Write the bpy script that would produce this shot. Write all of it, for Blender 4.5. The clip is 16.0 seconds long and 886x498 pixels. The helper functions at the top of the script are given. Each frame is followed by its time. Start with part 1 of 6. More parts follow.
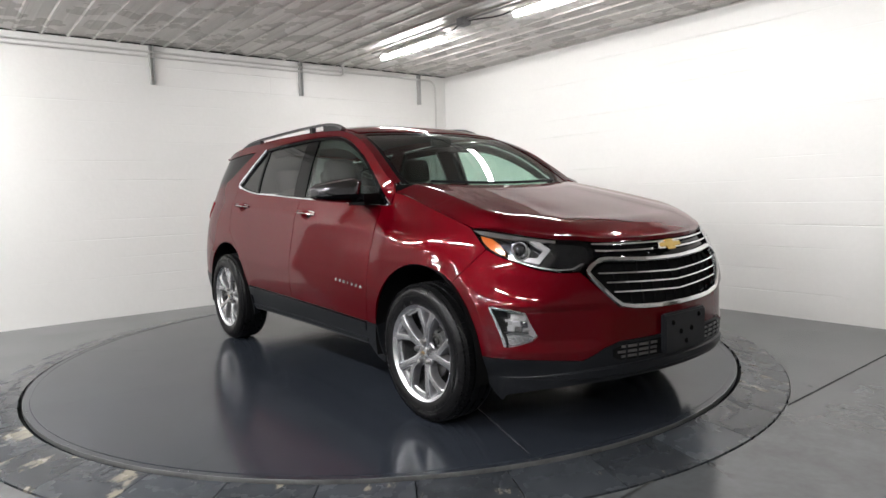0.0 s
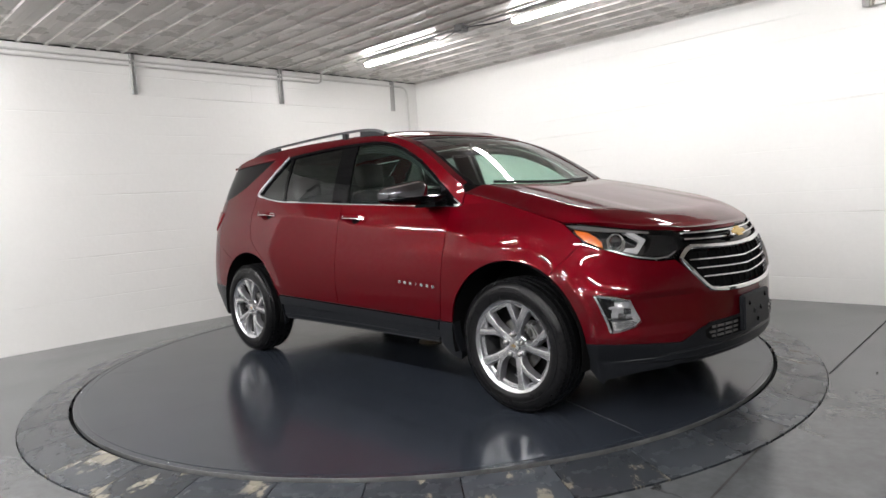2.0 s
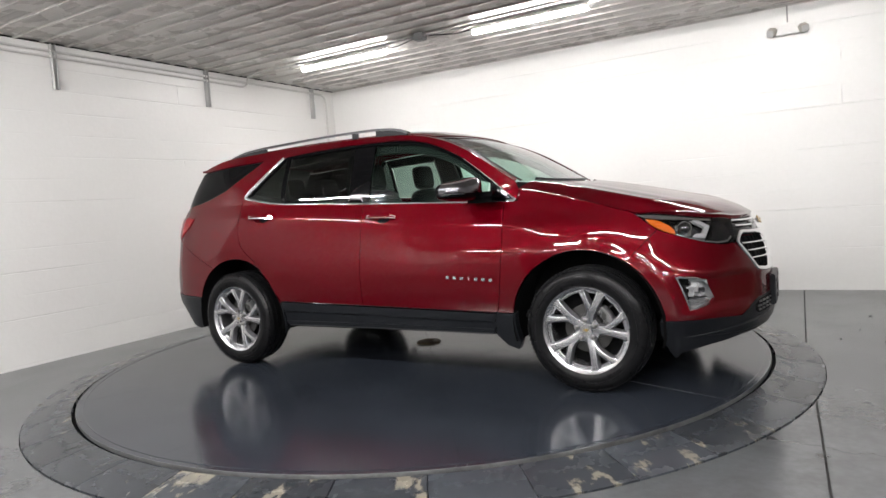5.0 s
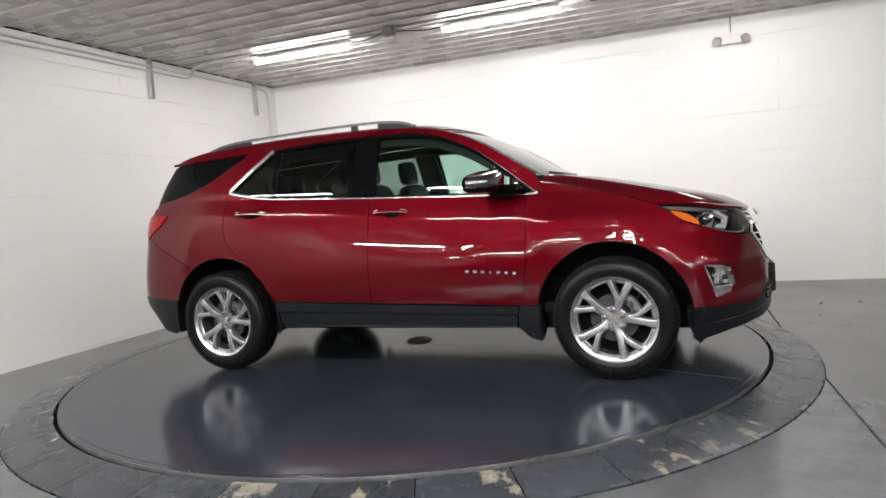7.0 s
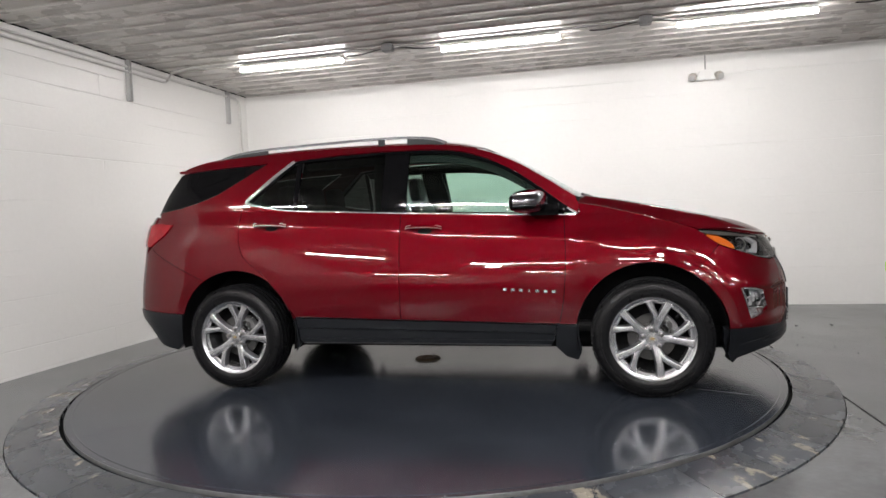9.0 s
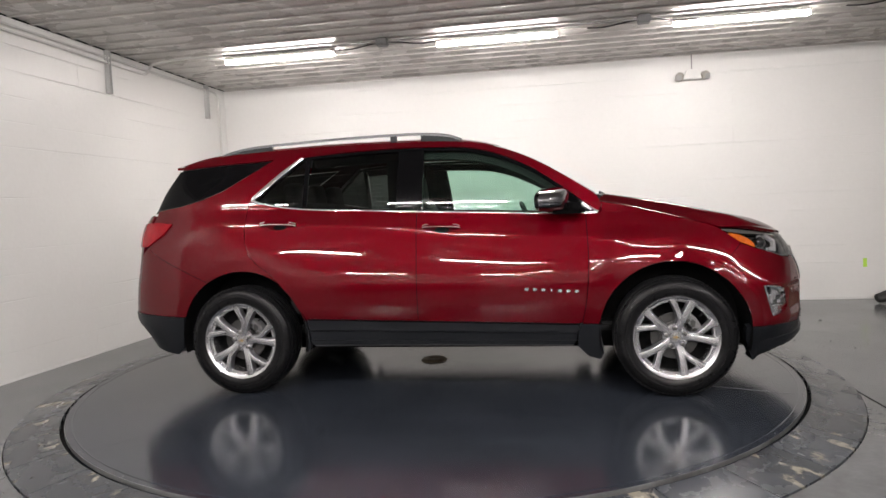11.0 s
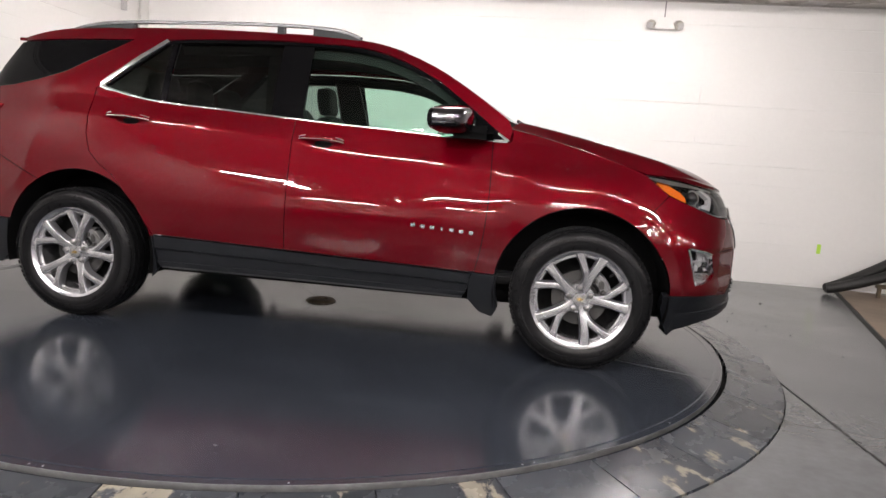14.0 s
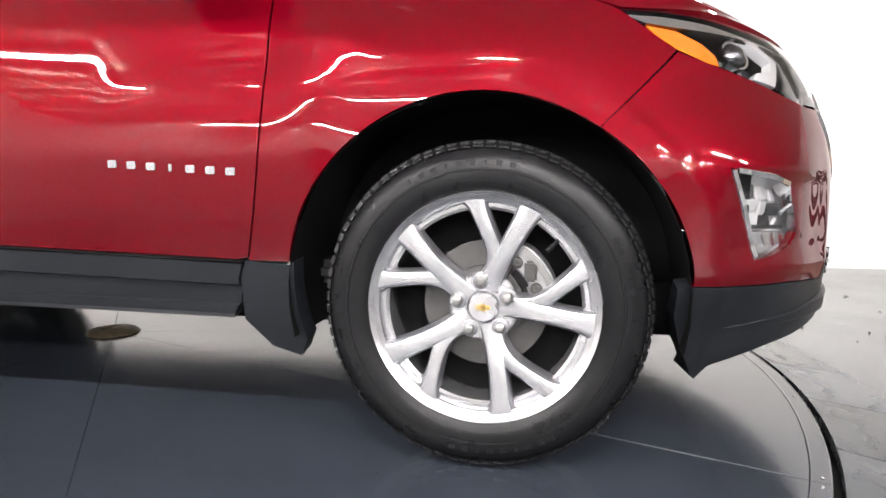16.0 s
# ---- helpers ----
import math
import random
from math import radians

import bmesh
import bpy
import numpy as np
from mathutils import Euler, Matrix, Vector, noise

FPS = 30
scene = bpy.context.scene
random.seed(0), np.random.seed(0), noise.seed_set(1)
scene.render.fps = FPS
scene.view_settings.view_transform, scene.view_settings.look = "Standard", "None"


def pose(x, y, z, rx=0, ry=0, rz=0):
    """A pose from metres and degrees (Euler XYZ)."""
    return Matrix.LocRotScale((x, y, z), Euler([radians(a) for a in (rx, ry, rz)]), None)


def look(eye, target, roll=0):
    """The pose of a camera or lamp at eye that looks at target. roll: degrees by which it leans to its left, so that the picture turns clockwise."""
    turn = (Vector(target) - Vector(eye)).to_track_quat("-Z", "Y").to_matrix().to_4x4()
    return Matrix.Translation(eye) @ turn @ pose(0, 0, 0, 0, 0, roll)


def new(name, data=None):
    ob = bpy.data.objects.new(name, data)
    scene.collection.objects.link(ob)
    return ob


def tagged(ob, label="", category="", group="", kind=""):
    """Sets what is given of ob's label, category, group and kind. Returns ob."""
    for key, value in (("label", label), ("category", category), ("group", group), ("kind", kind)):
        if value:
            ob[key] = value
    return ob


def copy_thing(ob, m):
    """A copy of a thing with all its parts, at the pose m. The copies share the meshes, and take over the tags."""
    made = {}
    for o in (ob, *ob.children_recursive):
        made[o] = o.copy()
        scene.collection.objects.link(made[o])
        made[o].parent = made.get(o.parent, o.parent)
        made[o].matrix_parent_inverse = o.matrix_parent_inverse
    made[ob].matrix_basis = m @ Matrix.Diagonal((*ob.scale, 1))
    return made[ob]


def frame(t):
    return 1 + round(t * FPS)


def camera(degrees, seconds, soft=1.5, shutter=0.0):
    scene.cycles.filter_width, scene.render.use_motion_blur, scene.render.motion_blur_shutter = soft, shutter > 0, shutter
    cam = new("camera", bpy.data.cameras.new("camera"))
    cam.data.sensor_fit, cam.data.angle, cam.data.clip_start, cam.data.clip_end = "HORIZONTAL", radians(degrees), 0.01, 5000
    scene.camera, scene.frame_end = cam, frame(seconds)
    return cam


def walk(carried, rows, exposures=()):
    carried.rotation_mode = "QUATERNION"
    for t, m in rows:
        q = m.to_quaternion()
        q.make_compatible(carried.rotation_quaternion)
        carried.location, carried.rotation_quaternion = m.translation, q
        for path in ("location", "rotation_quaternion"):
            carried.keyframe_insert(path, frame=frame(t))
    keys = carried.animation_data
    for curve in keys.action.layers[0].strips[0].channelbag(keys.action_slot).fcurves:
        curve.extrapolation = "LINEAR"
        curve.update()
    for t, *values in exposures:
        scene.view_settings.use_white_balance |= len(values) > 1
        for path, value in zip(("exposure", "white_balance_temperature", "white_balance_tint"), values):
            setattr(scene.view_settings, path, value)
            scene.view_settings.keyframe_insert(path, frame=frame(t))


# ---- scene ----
# ---- camera ----
cam = camera(68.6, 16.0)
PATH = [
    (0, (3.978, -2.77, 1.153), (2.409, -1.541, 0.984), -1.7),
    (0.5, (3.835, -2.931, 1.132), (2.306, -1.655, 0.955), -2.3),
    (1, (3.719, -3.067, 1.129), (2.232, -1.745, 0.927), -3.0),
    (1.5, (3.595, -3.275, 1.158), (2.15, -1.905, 0.963), -3.6),
    (2, (3.483, -3.484, 1.155), (2.079, -2.069, 0.996), -3.7),
    (2.5, (3.344, -3.635, 1.134), (1.962, -2.195, 0.991), -3.3),
    (3, (3.178, -3.788, 1.134), (1.876, -2.276, 1.002), -3.6),
    (5.5, (2.322, -4.449, 1.103), (1.393, -2.684, 0.956), -4.4),
    (6, (2.155, -4.527, 1.078), (1.298, -2.726, 0.927), -4.7),
    (6.5, (1.962, -4.556, 1.089), (1.184, -2.72, 0.939), -4.9),
    (7, (1.777, -4.616, 1.104), (1.07, -2.752, 0.954), -4.3),
    (7.5, (1.568, -4.716, 1.136), (0.927, -2.826, 1.0), -3.8),
    (8, (1.396, -4.767, 1.117), (0.819, -2.855, 1.009), -3.8),
    (8.5, (1.212, -4.787, 1.109), (0.676, -2.863, 1.012), -3.3),
    (9, (1.085, -4.811, 1.126), (0.612, -2.87, 1.023), -2.4),
    (11.5, (0.627, -4.795, 1.153), (0.304, -2.825, 1.035), -2.6),
    (12, (0.594, -4.794, 1.157), (0.287, -2.821, 1.038), -2.6),
    (12.5, (0.587, -4.792, 1.149), (0.278, -2.819, 1.037), -2.5),
    (13, (0.675, -4.705, 1.098), (0.355, -2.735, 0.983), -1.8),
    (13.5, (0.882, -4.477, 1.008), (0.581, -2.506, 0.849), 0.8),
    (14, (1.089, -4.084, 0.959), (0.83, -2.117, 0.707), 4.0),
    (14.5, (1.378, -3.596, 0.864), (1.069, -1.644, 0.552), 4.5),
    (15, (1.519, -3.039, 0.791), (1.176, -1.098, 0.451), 3.7),
    (15.5, (1.565, -2.537, 0.73), (1.22, -0.588, 0.443), 1.8),
    (16, (1.526, -2.218, 0.626), (1.164, -0.263, 0.412), 0.2),
]
EXPOSURES = [(0.0, 0.1, 6420, 10), (3.0, 0.1, 6440, 11), (6.0, 0.06, 6470, 11), (9.0, -0.05, 6530, 12), (12.0, -0.1, 6780, 15), (13.5, -0.06, 6780, 16), (14.0, 0.14, 6750, 16), (14.5, 0.58, 6720, 15), (15.2, 1.34, 6600, 13), (15.6, 1.42, 6560, 13), (16.0, 1.44, 6550, 13)]
walk(cam, [(t, look(eye, target, roll)) for t, eye, target, roll in PATH], EXPOSURES)

# ---- light: the ceiling tubes below give all of it; the world is a closed, unlit surround ----
world = bpy.data.worlds.new("world")
scene.world = world
world.use_nodes = True
world.node_tree.nodes["Background"].inputs["Color"].default_value = (0.02, 0.02, 0.02, 1)
world.node_tree.nodes["Background"].inputs["Strength"].default_value = 0.2
TUBE_STRENGTH = 89.0

# ---- materials ----
def material(name, color, rough=0.5, metal=0.0, coat=0.0, spec=0.5, grain=0.0, grain_scale=60.0, bump=0.0, bump_scale=80.0,
             patch=0.0, patch_scale=2.5, rough_var=0.0, emit=0.0, emit_color=None):
    """A Principled surface with large patches, fine grain, uneven gloss and fine relief."""
    m = bpy.data.materials.new(name)
    m.use_nodes = True
    nt = m.node_tree
    b = nt.nodes["Principled BSDF"]
    b.inputs["Base Color"].default_value = (*color, 1)
    b.inputs["Roughness"].default_value = rough
    b.inputs["Metallic"].default_value = metal
    b.inputs["Coat Weight"].default_value = coat
    b.inputs["Coat Roughness"].default_value = 0.03
    b.inputs["Specular IOR Level"].default_value = spec
    if emit:
        b.inputs["Emission Color"].default_value = (*(emit_color or color), 1)
        b.inputs["Emission Strength"].default_value = emit
    if not (grain or bump or patch or rough_var):
        return m
    tc = nt.nodes.new("ShaderNodeTexCoord")
    def tex(scale, detail):
        n = nt.nodes.new("ShaderNodeTexNoise")
        n.inputs["Scale"].default_value, n.inputs["Detail"].default_value = scale, detail
        nt.links.new(tc.outputs["Object"], n.inputs["Vector"])
        return n
    socket = None
    for amount, scale in ((patch, patch_scale), (grain, grain_scale)):
        if not amount:
            continue
        n = tex(scale, 5)
        ramp = nt.nodes.new("ShaderNodeMapRange")
        ramp.inputs["From Min"].default_value, ramp.inputs["From Max"].default_value = 0.2, 0.8
        ramp.inputs["To Min"].default_value, ramp.inputs["To Max"].default_value = 1 - amount, 1 + amount
        nt.links.new(n.outputs["Fac"], ramp.inputs["Value"])
        mul = nt.nodes.new("ShaderNodeMix")
        mul.data_type, mul.blend_type = "RGBA", "MULTIPLY"
        mul.inputs["Factor"].default_value = 1
        if socket:
            nt.links.new(socket, mul.inputs["A"])
        else:
            mul.inputs["A"].default_value = (*color, 1)
        nt.links.new(ramp.outputs["Result"], mul.inputs["B"])
        socket = mul.outputs["Result"]
    if socket:
        nt.links.new(socket, b.inputs["Base Color"])
    if rough_var:
        n = tex(patch_scale * 2.3, 6)
        ramp = nt.nodes.new("ShaderNodeMapRange")
        ramp.inputs["From Min"].default_value, ramp.inputs["From Max"].default_value = 0.15, 0.85
        ramp.inputs["To Min"].default_value, ramp.inputs["To Max"].default_value = max(rough - rough_var, 0.02), rough + rough_var
        nt.links.new(n.outputs["Fac"], ramp.inputs["Value"])
        nt.links.new(ramp.outputs["Result"], b.inputs["Roughness"])
    if bump:
        n = tex(bump_scale, 4)
        bn = nt.nodes.new("ShaderNodeBump")
        bn.inputs["Strength"].default_value, bn.inputs["Distance"].default_value = bump, 0.004
        nt.links.new(n.outputs["Fac"], bn.inputs["Height"])
        nt.links.new(bn.outputs["Normal"], b.inputs["Normal"])
    return m


def glass_material(name, tint, tinted, rough=0.0):
    """Thin glass: a see-through tint under a clear gloss."""
    m = bpy.data.materials.new(name)
    m.use_nodes = True
    nt = m.node_tree
    nt.nodes.remove(nt.nodes["Principled BSDF"])
    out = nt.nodes["Material Output"]
    clear = nt.nodes.new("ShaderNodeBsdfTransparent")
    clear.inputs["Color"].default_value = (*tint, 1)
    gloss = nt.nodes.new("ShaderNodeBsdfGlossy")
    gloss.inputs["Roughness"].default_value = rough
    gloss.inputs["Color"].default_value = (1, 1, 1, 1)
    facing = nt.nodes.new("ShaderNodeLayerWeight")
    facing.inputs["Blend"].default_value = 0.5
    power, fres = nt.nodes.new("ShaderNodeMath"), nt.nodes.new("ShaderNodeMath")
    power.operation, fres.operation = "POWER", "MULTIPLY_ADD"
    power.inputs[1].default_value = 4.5
    fres.inputs[1].default_value, fres.inputs[2].default_value = 0.9, 0.032
    nt.links.new(facing.outputs["Facing"], power.inputs[0])
    nt.links.new(power.outputs["Value"], fres.inputs[0])
    mix = nt.nodes.new("ShaderNodeMixShader")
    nt.links.new(fres.outputs["Value"], mix.inputs["Fac"])
    nt.links.new(clear.outputs["BSDF"], mix.inputs[1])
    nt.links.new(gloss.outputs["BSDF"], mix.inputs[2])
    nt.links.new(mix.outputs["Shader"], out.inputs["Surface"])
    return m


WALL = material("white_painted_block", (0.755, 0.745, 0.725), 0.38, patch=0.03, patch_scale=0.9, grain=0.015, grain_scale=25, bump=0.25, bump_scale=30)
# for walls out of view: greyed to keep reflections in the car dark
UNSEEN_WALL = material("unseen_grey_wall", (0.22, 0.217, 0.213), 0.5, patch=0.06, patch_scale=0.8, grain=0.03, grain_scale=25, bump=0.2, bump_scale=30)
CEIL = material("galvanised_ceiling_sheet", (0.58, 0.56, 0.53), 0.28, metal=0.05, spec=0.17, patch=0.05, patch_scale=1.5, grain=0.03, grain_scale=40, rough_var=0.08)
FLOOR = material("grey_epoxy_floor", (0.085, 0.089, 0.092), 0.21, patch=0.2, patch_scale=0.8, grain=0.12, grain_scale=30, bump=0.06, bump_scale=60, rough_var=0.06)
PLATE = material("dark_painted_steel", (0.0225, 0.0265, 0.0345), 0.155, spec=0.37, patch=0.28, patch_scale=1.6, grain=0.04, grain_scale=40, bump=0.004, bump_scale=50, rough_var=0.04)
JOINT = material("dirty_saw_cut", (0.022, 0.022, 0.021), 0.7, spec=0.2, patch=0.4, patch_scale=5, grain=0.2)
GAP = material("black_gap", (0.008, 0.008, 0.008), 0.7, spec=0.15, grain=0.2)
PAINT = material("deep_red_metallic_paint", (0.088, 0.0005, 0.0038), 0.42, metal=0.42, coat=0.78, spec=0.0, grain=0.04, grain_scale=900)
PAINT.node_tree.nodes["Principled BSDF"].inputs["Coat Roughness"].default_value = 0.008
PAINT.node_tree.nodes["Principled BSDF"].inputs["Specular Tint"].default_value = (0.25, 0.004, 0.01, 1)
BLACK_PLASTIC = material("black_textured_plastic", (0.0088, 0.0098, 0.0118), 0.37, spec=0.22, grain=0.1, grain_scale=300, bump=0.12, bump_scale=600)
GLOSS_BLACK = material("gloss_black", (0.003, 0.003, 0.0034), 0.05, spec=0.09)
DARK = material("black_liner", (0.004, 0.004, 0.0042), 0.85, spec=0.10, grain=0.2, grain_scale=90)
CHROME = material("chrome", (0.86, 0.86, 0.87), 0.07, metal=1.0, rough_var=0.02)
ALLOY = material("machined_alloy", (0.60, 0.60, 0.615), 0.25, metal=0.93, grain=0.05, grain_scale=160, rough_var=0.06)
RUBBER = material("tyre_rubber", (0.0058, 0.0058, 0.0063), 0.32, spec=0.15, patch=0.25, patch_scale=12, grain=0.15, grain_scale=150, bump=0.15, bump_scale=250, rough_var=0.12)
STEEL = material("brake_steel", (0.27, 0.265, 0.26), 0.34, metal=0.9, grain=0.1, grain_scale=100)
SATIN = material("satin_silver", (0.11, 0.11, 0.115), 0.32, metal=0.9, grain=0.03)
DIM_CHROME = material("dark_chrome", (0.21, 0.21, 0.22), 0.13, metal=1.0, rough_var=0.03)
AMBER = material("amber_plastic", (0.52, 0.105, 0.008), 0.18, coat=0.3)
TAIL_RED = material("tail_lamp_red", (0.24, 0.003, 0.008), 0.14, spec=0.25, patch=0.3, patch_scale=14)
GOLD = material("gold_emblem", (0.72, 0.50, 0.16), 0.25, metal=0.9, grain=0.05)
LEATHER = material("black_seat_leather", (0.008, 0.008, 0.0085), 0.55, spec=0.25, grain=0.1, grain_scale=60, bump=0.2, bump_scale=120)
TRIM = material("dark_cabin_plastic", (0.012, 0.012, 0.0125), 0.6, spec=0.25, grain=0.1, grain_scale=80)
CLEAR = glass_material("clear_glass", (0.59, 0.77, 0.69), False)
TINTED = glass_material("privacy_glass", (0.09, 0.105, 0.098), True)
PALE_TINT = glass_material("pale_tinted_glass", (0.30, 0.35, 0.33), True)
LENS = glass_material("lamp_lens", (0.95, 0.95, 0.95), False)
WHITE_PVC = material("white_pvc", (0.78, 0.77, 0.75), 0.4, grain=0.03)
DARK_BOX = material("weathered_grey_box", (0.14, 0.14, 0.14), 0.5, grain=0.1)
GREY_BOX = material("grey_box", (0.45, 0.45, 0.44), 0.45, grain=0.05)
BARE_TUBE = material("lit_bare_tube", (1, 1, 1), 0.4, emit=TUBE_STRENGTH * 6.6, emit_color=(1.0, 0.985, 0.97))
TUBE = material("lit_diffuser", (1, 1, 1), 0.4, emit=TUBE_STRENGTH, emit_color=(1.0, 0.985, 0.97))


def block_wall():
    """White paint over concrete blocks: the joints show faintly and not everywhere."""
    nt = WALL.node_tree
    b, tc = nt.nodes["Principled BSDF"], nt.nodes.new("ShaderNodeTexCoord")
    sep, add, com = nt.nodes.new("ShaderNodeSeparateXYZ"), nt.nodes.new("ShaderNodeMath"), nt.nodes.new("ShaderNodeCombineXYZ")
    nt.links.new(tc.outputs["Object"], sep.inputs["Vector"])
    nt.links.new(sep.outputs["X"], add.inputs[0])
    nt.links.new(sep.outputs["Y"], add.inputs[1])
    nt.links.new(add.outputs["Value"], com.inputs["X"])
    shift = nt.nodes.new("ShaderNodeMath")
    shift.inputs[1].default_value = 0.025
    nt.links.new(sep.outputs["Z"], shift.inputs[0])
    nt.links.new(shift.outputs["Value"], com.inputs["Y"])
    brick = nt.nodes.new("ShaderNodeTexBrick")
    brick.inputs["Scale"].default_value = 1.0
    brick.inputs["Brick Width"].default_value, brick.inputs["Row Height"].default_value = 6.0, 0.203
    brick.inputs["Mortar Size"].default_value, brick.inputs["Mortar Smooth"].default_value = 0.006, 0.6
    nt.links.new(com.outputs["Vector"], brick.inputs["Vector"])
    n = nt.nodes.new("ShaderNodeTexNoise")
    n.inputs["Scale"].default_value, n.inputs["Detail"].default_value = 0.9, 3
    stretch = nt.nodes.new("ShaderNodeMapping")
    stretch.inputs["Scale"].default_value = (0.7, 0.7, 4.0)
    nt.links.new(tc.outputs["Object"], stretch.inputs["Vector"])
    nt.links.new(stretch.outputs["Vector"], n.inputs["Vector"])
    rng = nt.nodes.new("ShaderNodeMapRange")
    rng.inputs["From Min"].default_value, rng.inputs["From Max"].default_value = 0.46, 0.70
    nt.links.new(n.outputs["Fac"], rng.inputs["Value"])
    mul = nt.nodes.new("ShaderNodeMath")
    mul.operation = "MULTIPLY"
    nt.links.new(brick.outputs["Fac"], mul.inputs[0])
    nt.links.new(rng.outputs["Result"], mul.inputs[1])
    bump = nt.nodes.new("ShaderNodeBump")
    bump.invert = True
    bump.inputs["Strength"].default_value, bump.inputs["Distance"].default_value = 0.8, 0.007
    nt.links.new(mul.outputs["Value"], bump.inputs["Height"])
    old = b.inputs["Normal"].links[0].from_node
    nt.links.new(old.outputs["Normal"], bump.inputs["Normal"])
    nt.links.new(bump.outputs["Normal"], b.inputs["Normal"])


block_wall()


def scuffed_plate():
    """Sparse pale scuffs in the platform's dark paint."""
    nt = PLATE.node_tree
    b, tc = nt.nodes["Principled BSDF"], nt.nodes.new("ShaderNodeTexCoord")
    stretch = nt.nodes.new("ShaderNodeMapping")
    stretch.inputs["Scale"].default_value = (1.0, 2.3, 1.0)
    stretch.inputs["Rotation"].default_value = (0, 0, 0.5)
    nt.links.new(tc.outputs["Object"], stretch.inputs["Vector"])
    n = nt.nodes.new("ShaderNodeTexNoise")
    n.inputs["Scale"].default_value, n.inputs["Detail"].default_value = 5.5, 4
    nt.links.new(stretch.outputs["Vector"], n.inputs["Vector"])
    rng = nt.nodes.new("ShaderNodeMapRange")
    rng.inputs["From Min"].default_value, rng.inputs["From Max"].default_value = 0.70, 0.80
    rng.inputs["To Max"].default_value = 0.5
    nt.links.new(n.outputs["Fac"], rng.inputs["Value"])
    mix = nt.nodes.new("ShaderNodeMix")
    mix.data_type = "RGBA"
    nt.links.new(rng.outputs["Result"], mix.inputs["Factor"])
    nt.links.new(b.inputs["Base Color"].links[0].from_socket, mix.inputs["A"])
    mix.inputs["B"].default_value = (0.13, 0.135, 0.14, 1)
    nt.links.new(mix.outputs["Result"], b.inputs["Base Color"])


scuffed_plate()


def skirt_material(name, worn):
    """Dark paint on the skirt's plates, scraped off in patches and streaks; each plate by its own chance."""
    m = material(name, (0.034, 0.038, 0.044), 0.26, spec=0.4, patch=0.18, patch_scale=3, bump=0.05, bump_scale=40, rough_var=0.1)
    nt = m.node_tree
    b = nt.nodes["Principled BSDF"]
    dark = b.inputs["Base Color"].links[0].from_socket
    tc, info = nt.nodes.new("ShaderNodeTexCoord"), nt.nodes.new("ShaderNodeObjectInfo")
    shade, tone = nt.nodes.new("ShaderNodeMapRange"), nt.nodes.new("ShaderNodeMix")
    shade.inputs["To Min"].default_value, shade.inputs["To Max"].default_value = 0.72, 1.35
    nt.links.new(info.outputs["Random"], shade.inputs["Value"])
    tone.data_type, tone.blend_type = "RGBA", "MULTIPLY"
    tone.inputs["Factor"].default_value = 1
    nt.links.new(dark, tone.inputs["A"])
    nt.links.new(shade.outputs["Result"], tone.inputs["B"])
    dark = tone.outputs["Result"]
    far = nt.nodes.new("ShaderNodeVectorMath")
    far.operation = "SCALE"
    far.inputs[0].default_value = (31.0, 17.0, 11.0)
    nt.links.new(info.outputs["Random"], far.inputs["Scale"])
    move = nt.nodes.new("ShaderNodeVectorMath")
    nt.links.new(tc.outputs["Object"], move.inputs[0])
    nt.links.new(far.outputs["Vector"], move.inputs[1])
    stretch = nt.nodes.new("ShaderNodeMapping")
    stretch.inputs["Scale"].default_value = (3.0, 5.0, 1.0)
    nt.links.new(move.outputs["Vector"], stretch.inputs["Vector"])
    n = nt.nodes.new("ShaderNodeTexNoise")
    n.inputs["Scale"].default_value, n.inputs["Detail"].default_value, n.inputs["Roughness"].default_value = 1.3, 8, 0.62
    nt.links.new(stretch.outputs["Vector"], n.inputs["Vector"])
    rng = nt.nodes.new("ShaderNodeMapRange")
    rng.inputs["From Min"].default_value, rng.inputs["From Max"].default_value = worn, worn + 0.035
    nt.links.new(n.outputs["Fac"], rng.inputs["Value"])
    fine = nt.nodes.new("ShaderNodeTexNoise")
    fine.inputs["Scale"].default_value, fine.inputs["Detail"].default_value = 14, 5
    nt.links.new(move.outputs["Vector"], fine.inputs["Vector"])
    bare = nt.nodes.new("ShaderNodeMix")
    bare.data_type = "RGBA"
    bare.inputs["A"].default_value, bare.inputs["B"].default_value = (0.27, 0.24, 0.185, 1), (0.13, 0.125, 0.11, 1)
    nt.links.new(fine.outputs["Fac"], bare.inputs["Factor"])
    mix = nt.nodes.new("ShaderNodeMix")
    mix.data_type = "RGBA"
    nt.links.new(rng.outputs["Result"], mix.inputs["Factor"])
    nt.links.new(dark, mix.inputs["A"])
    nt.links.new(bare.outputs["Result"], mix.inputs["B"])
    nt.links.new(mix.outputs["Result"], b.inputs["Base Color"])
    return m


SKIRT_WORN, SKIRT = skirt_material("scraped_skirt_paint", 0.575), skirt_material("skirt_paint", 0.72)
SKIRT_SCUFFED = skirt_material("scuffed_skirt_paint", 0.645)
LAMP_BLACK = material("lamp_mask_black", (0.009, 0.009, 0.010), 0.12, spec=0.35, grain=0.05)
REFLECTOR = material("bright_lamp_reflector", (0.74, 0.74, 0.76), 0.16, metal=0.6, grain=0.03)
LAMP_GREY = material("lamp_housing_grey", (0.035, 0.035, 0.038), 0.3, metal=0.2, grain=0.05)
SPOKE_SIDE = material("silver_wheel_paint", (0.27, 0.27, 0.285), 0.34, metal=0.8, grain=0.03, grain_scale=300, rough_var=0.05)
DISC = material("brake_disc_iron", (0.066, 0.0647, 0.0627), 0.4, metal=0.7, grain=0.1, grain_scale=100)
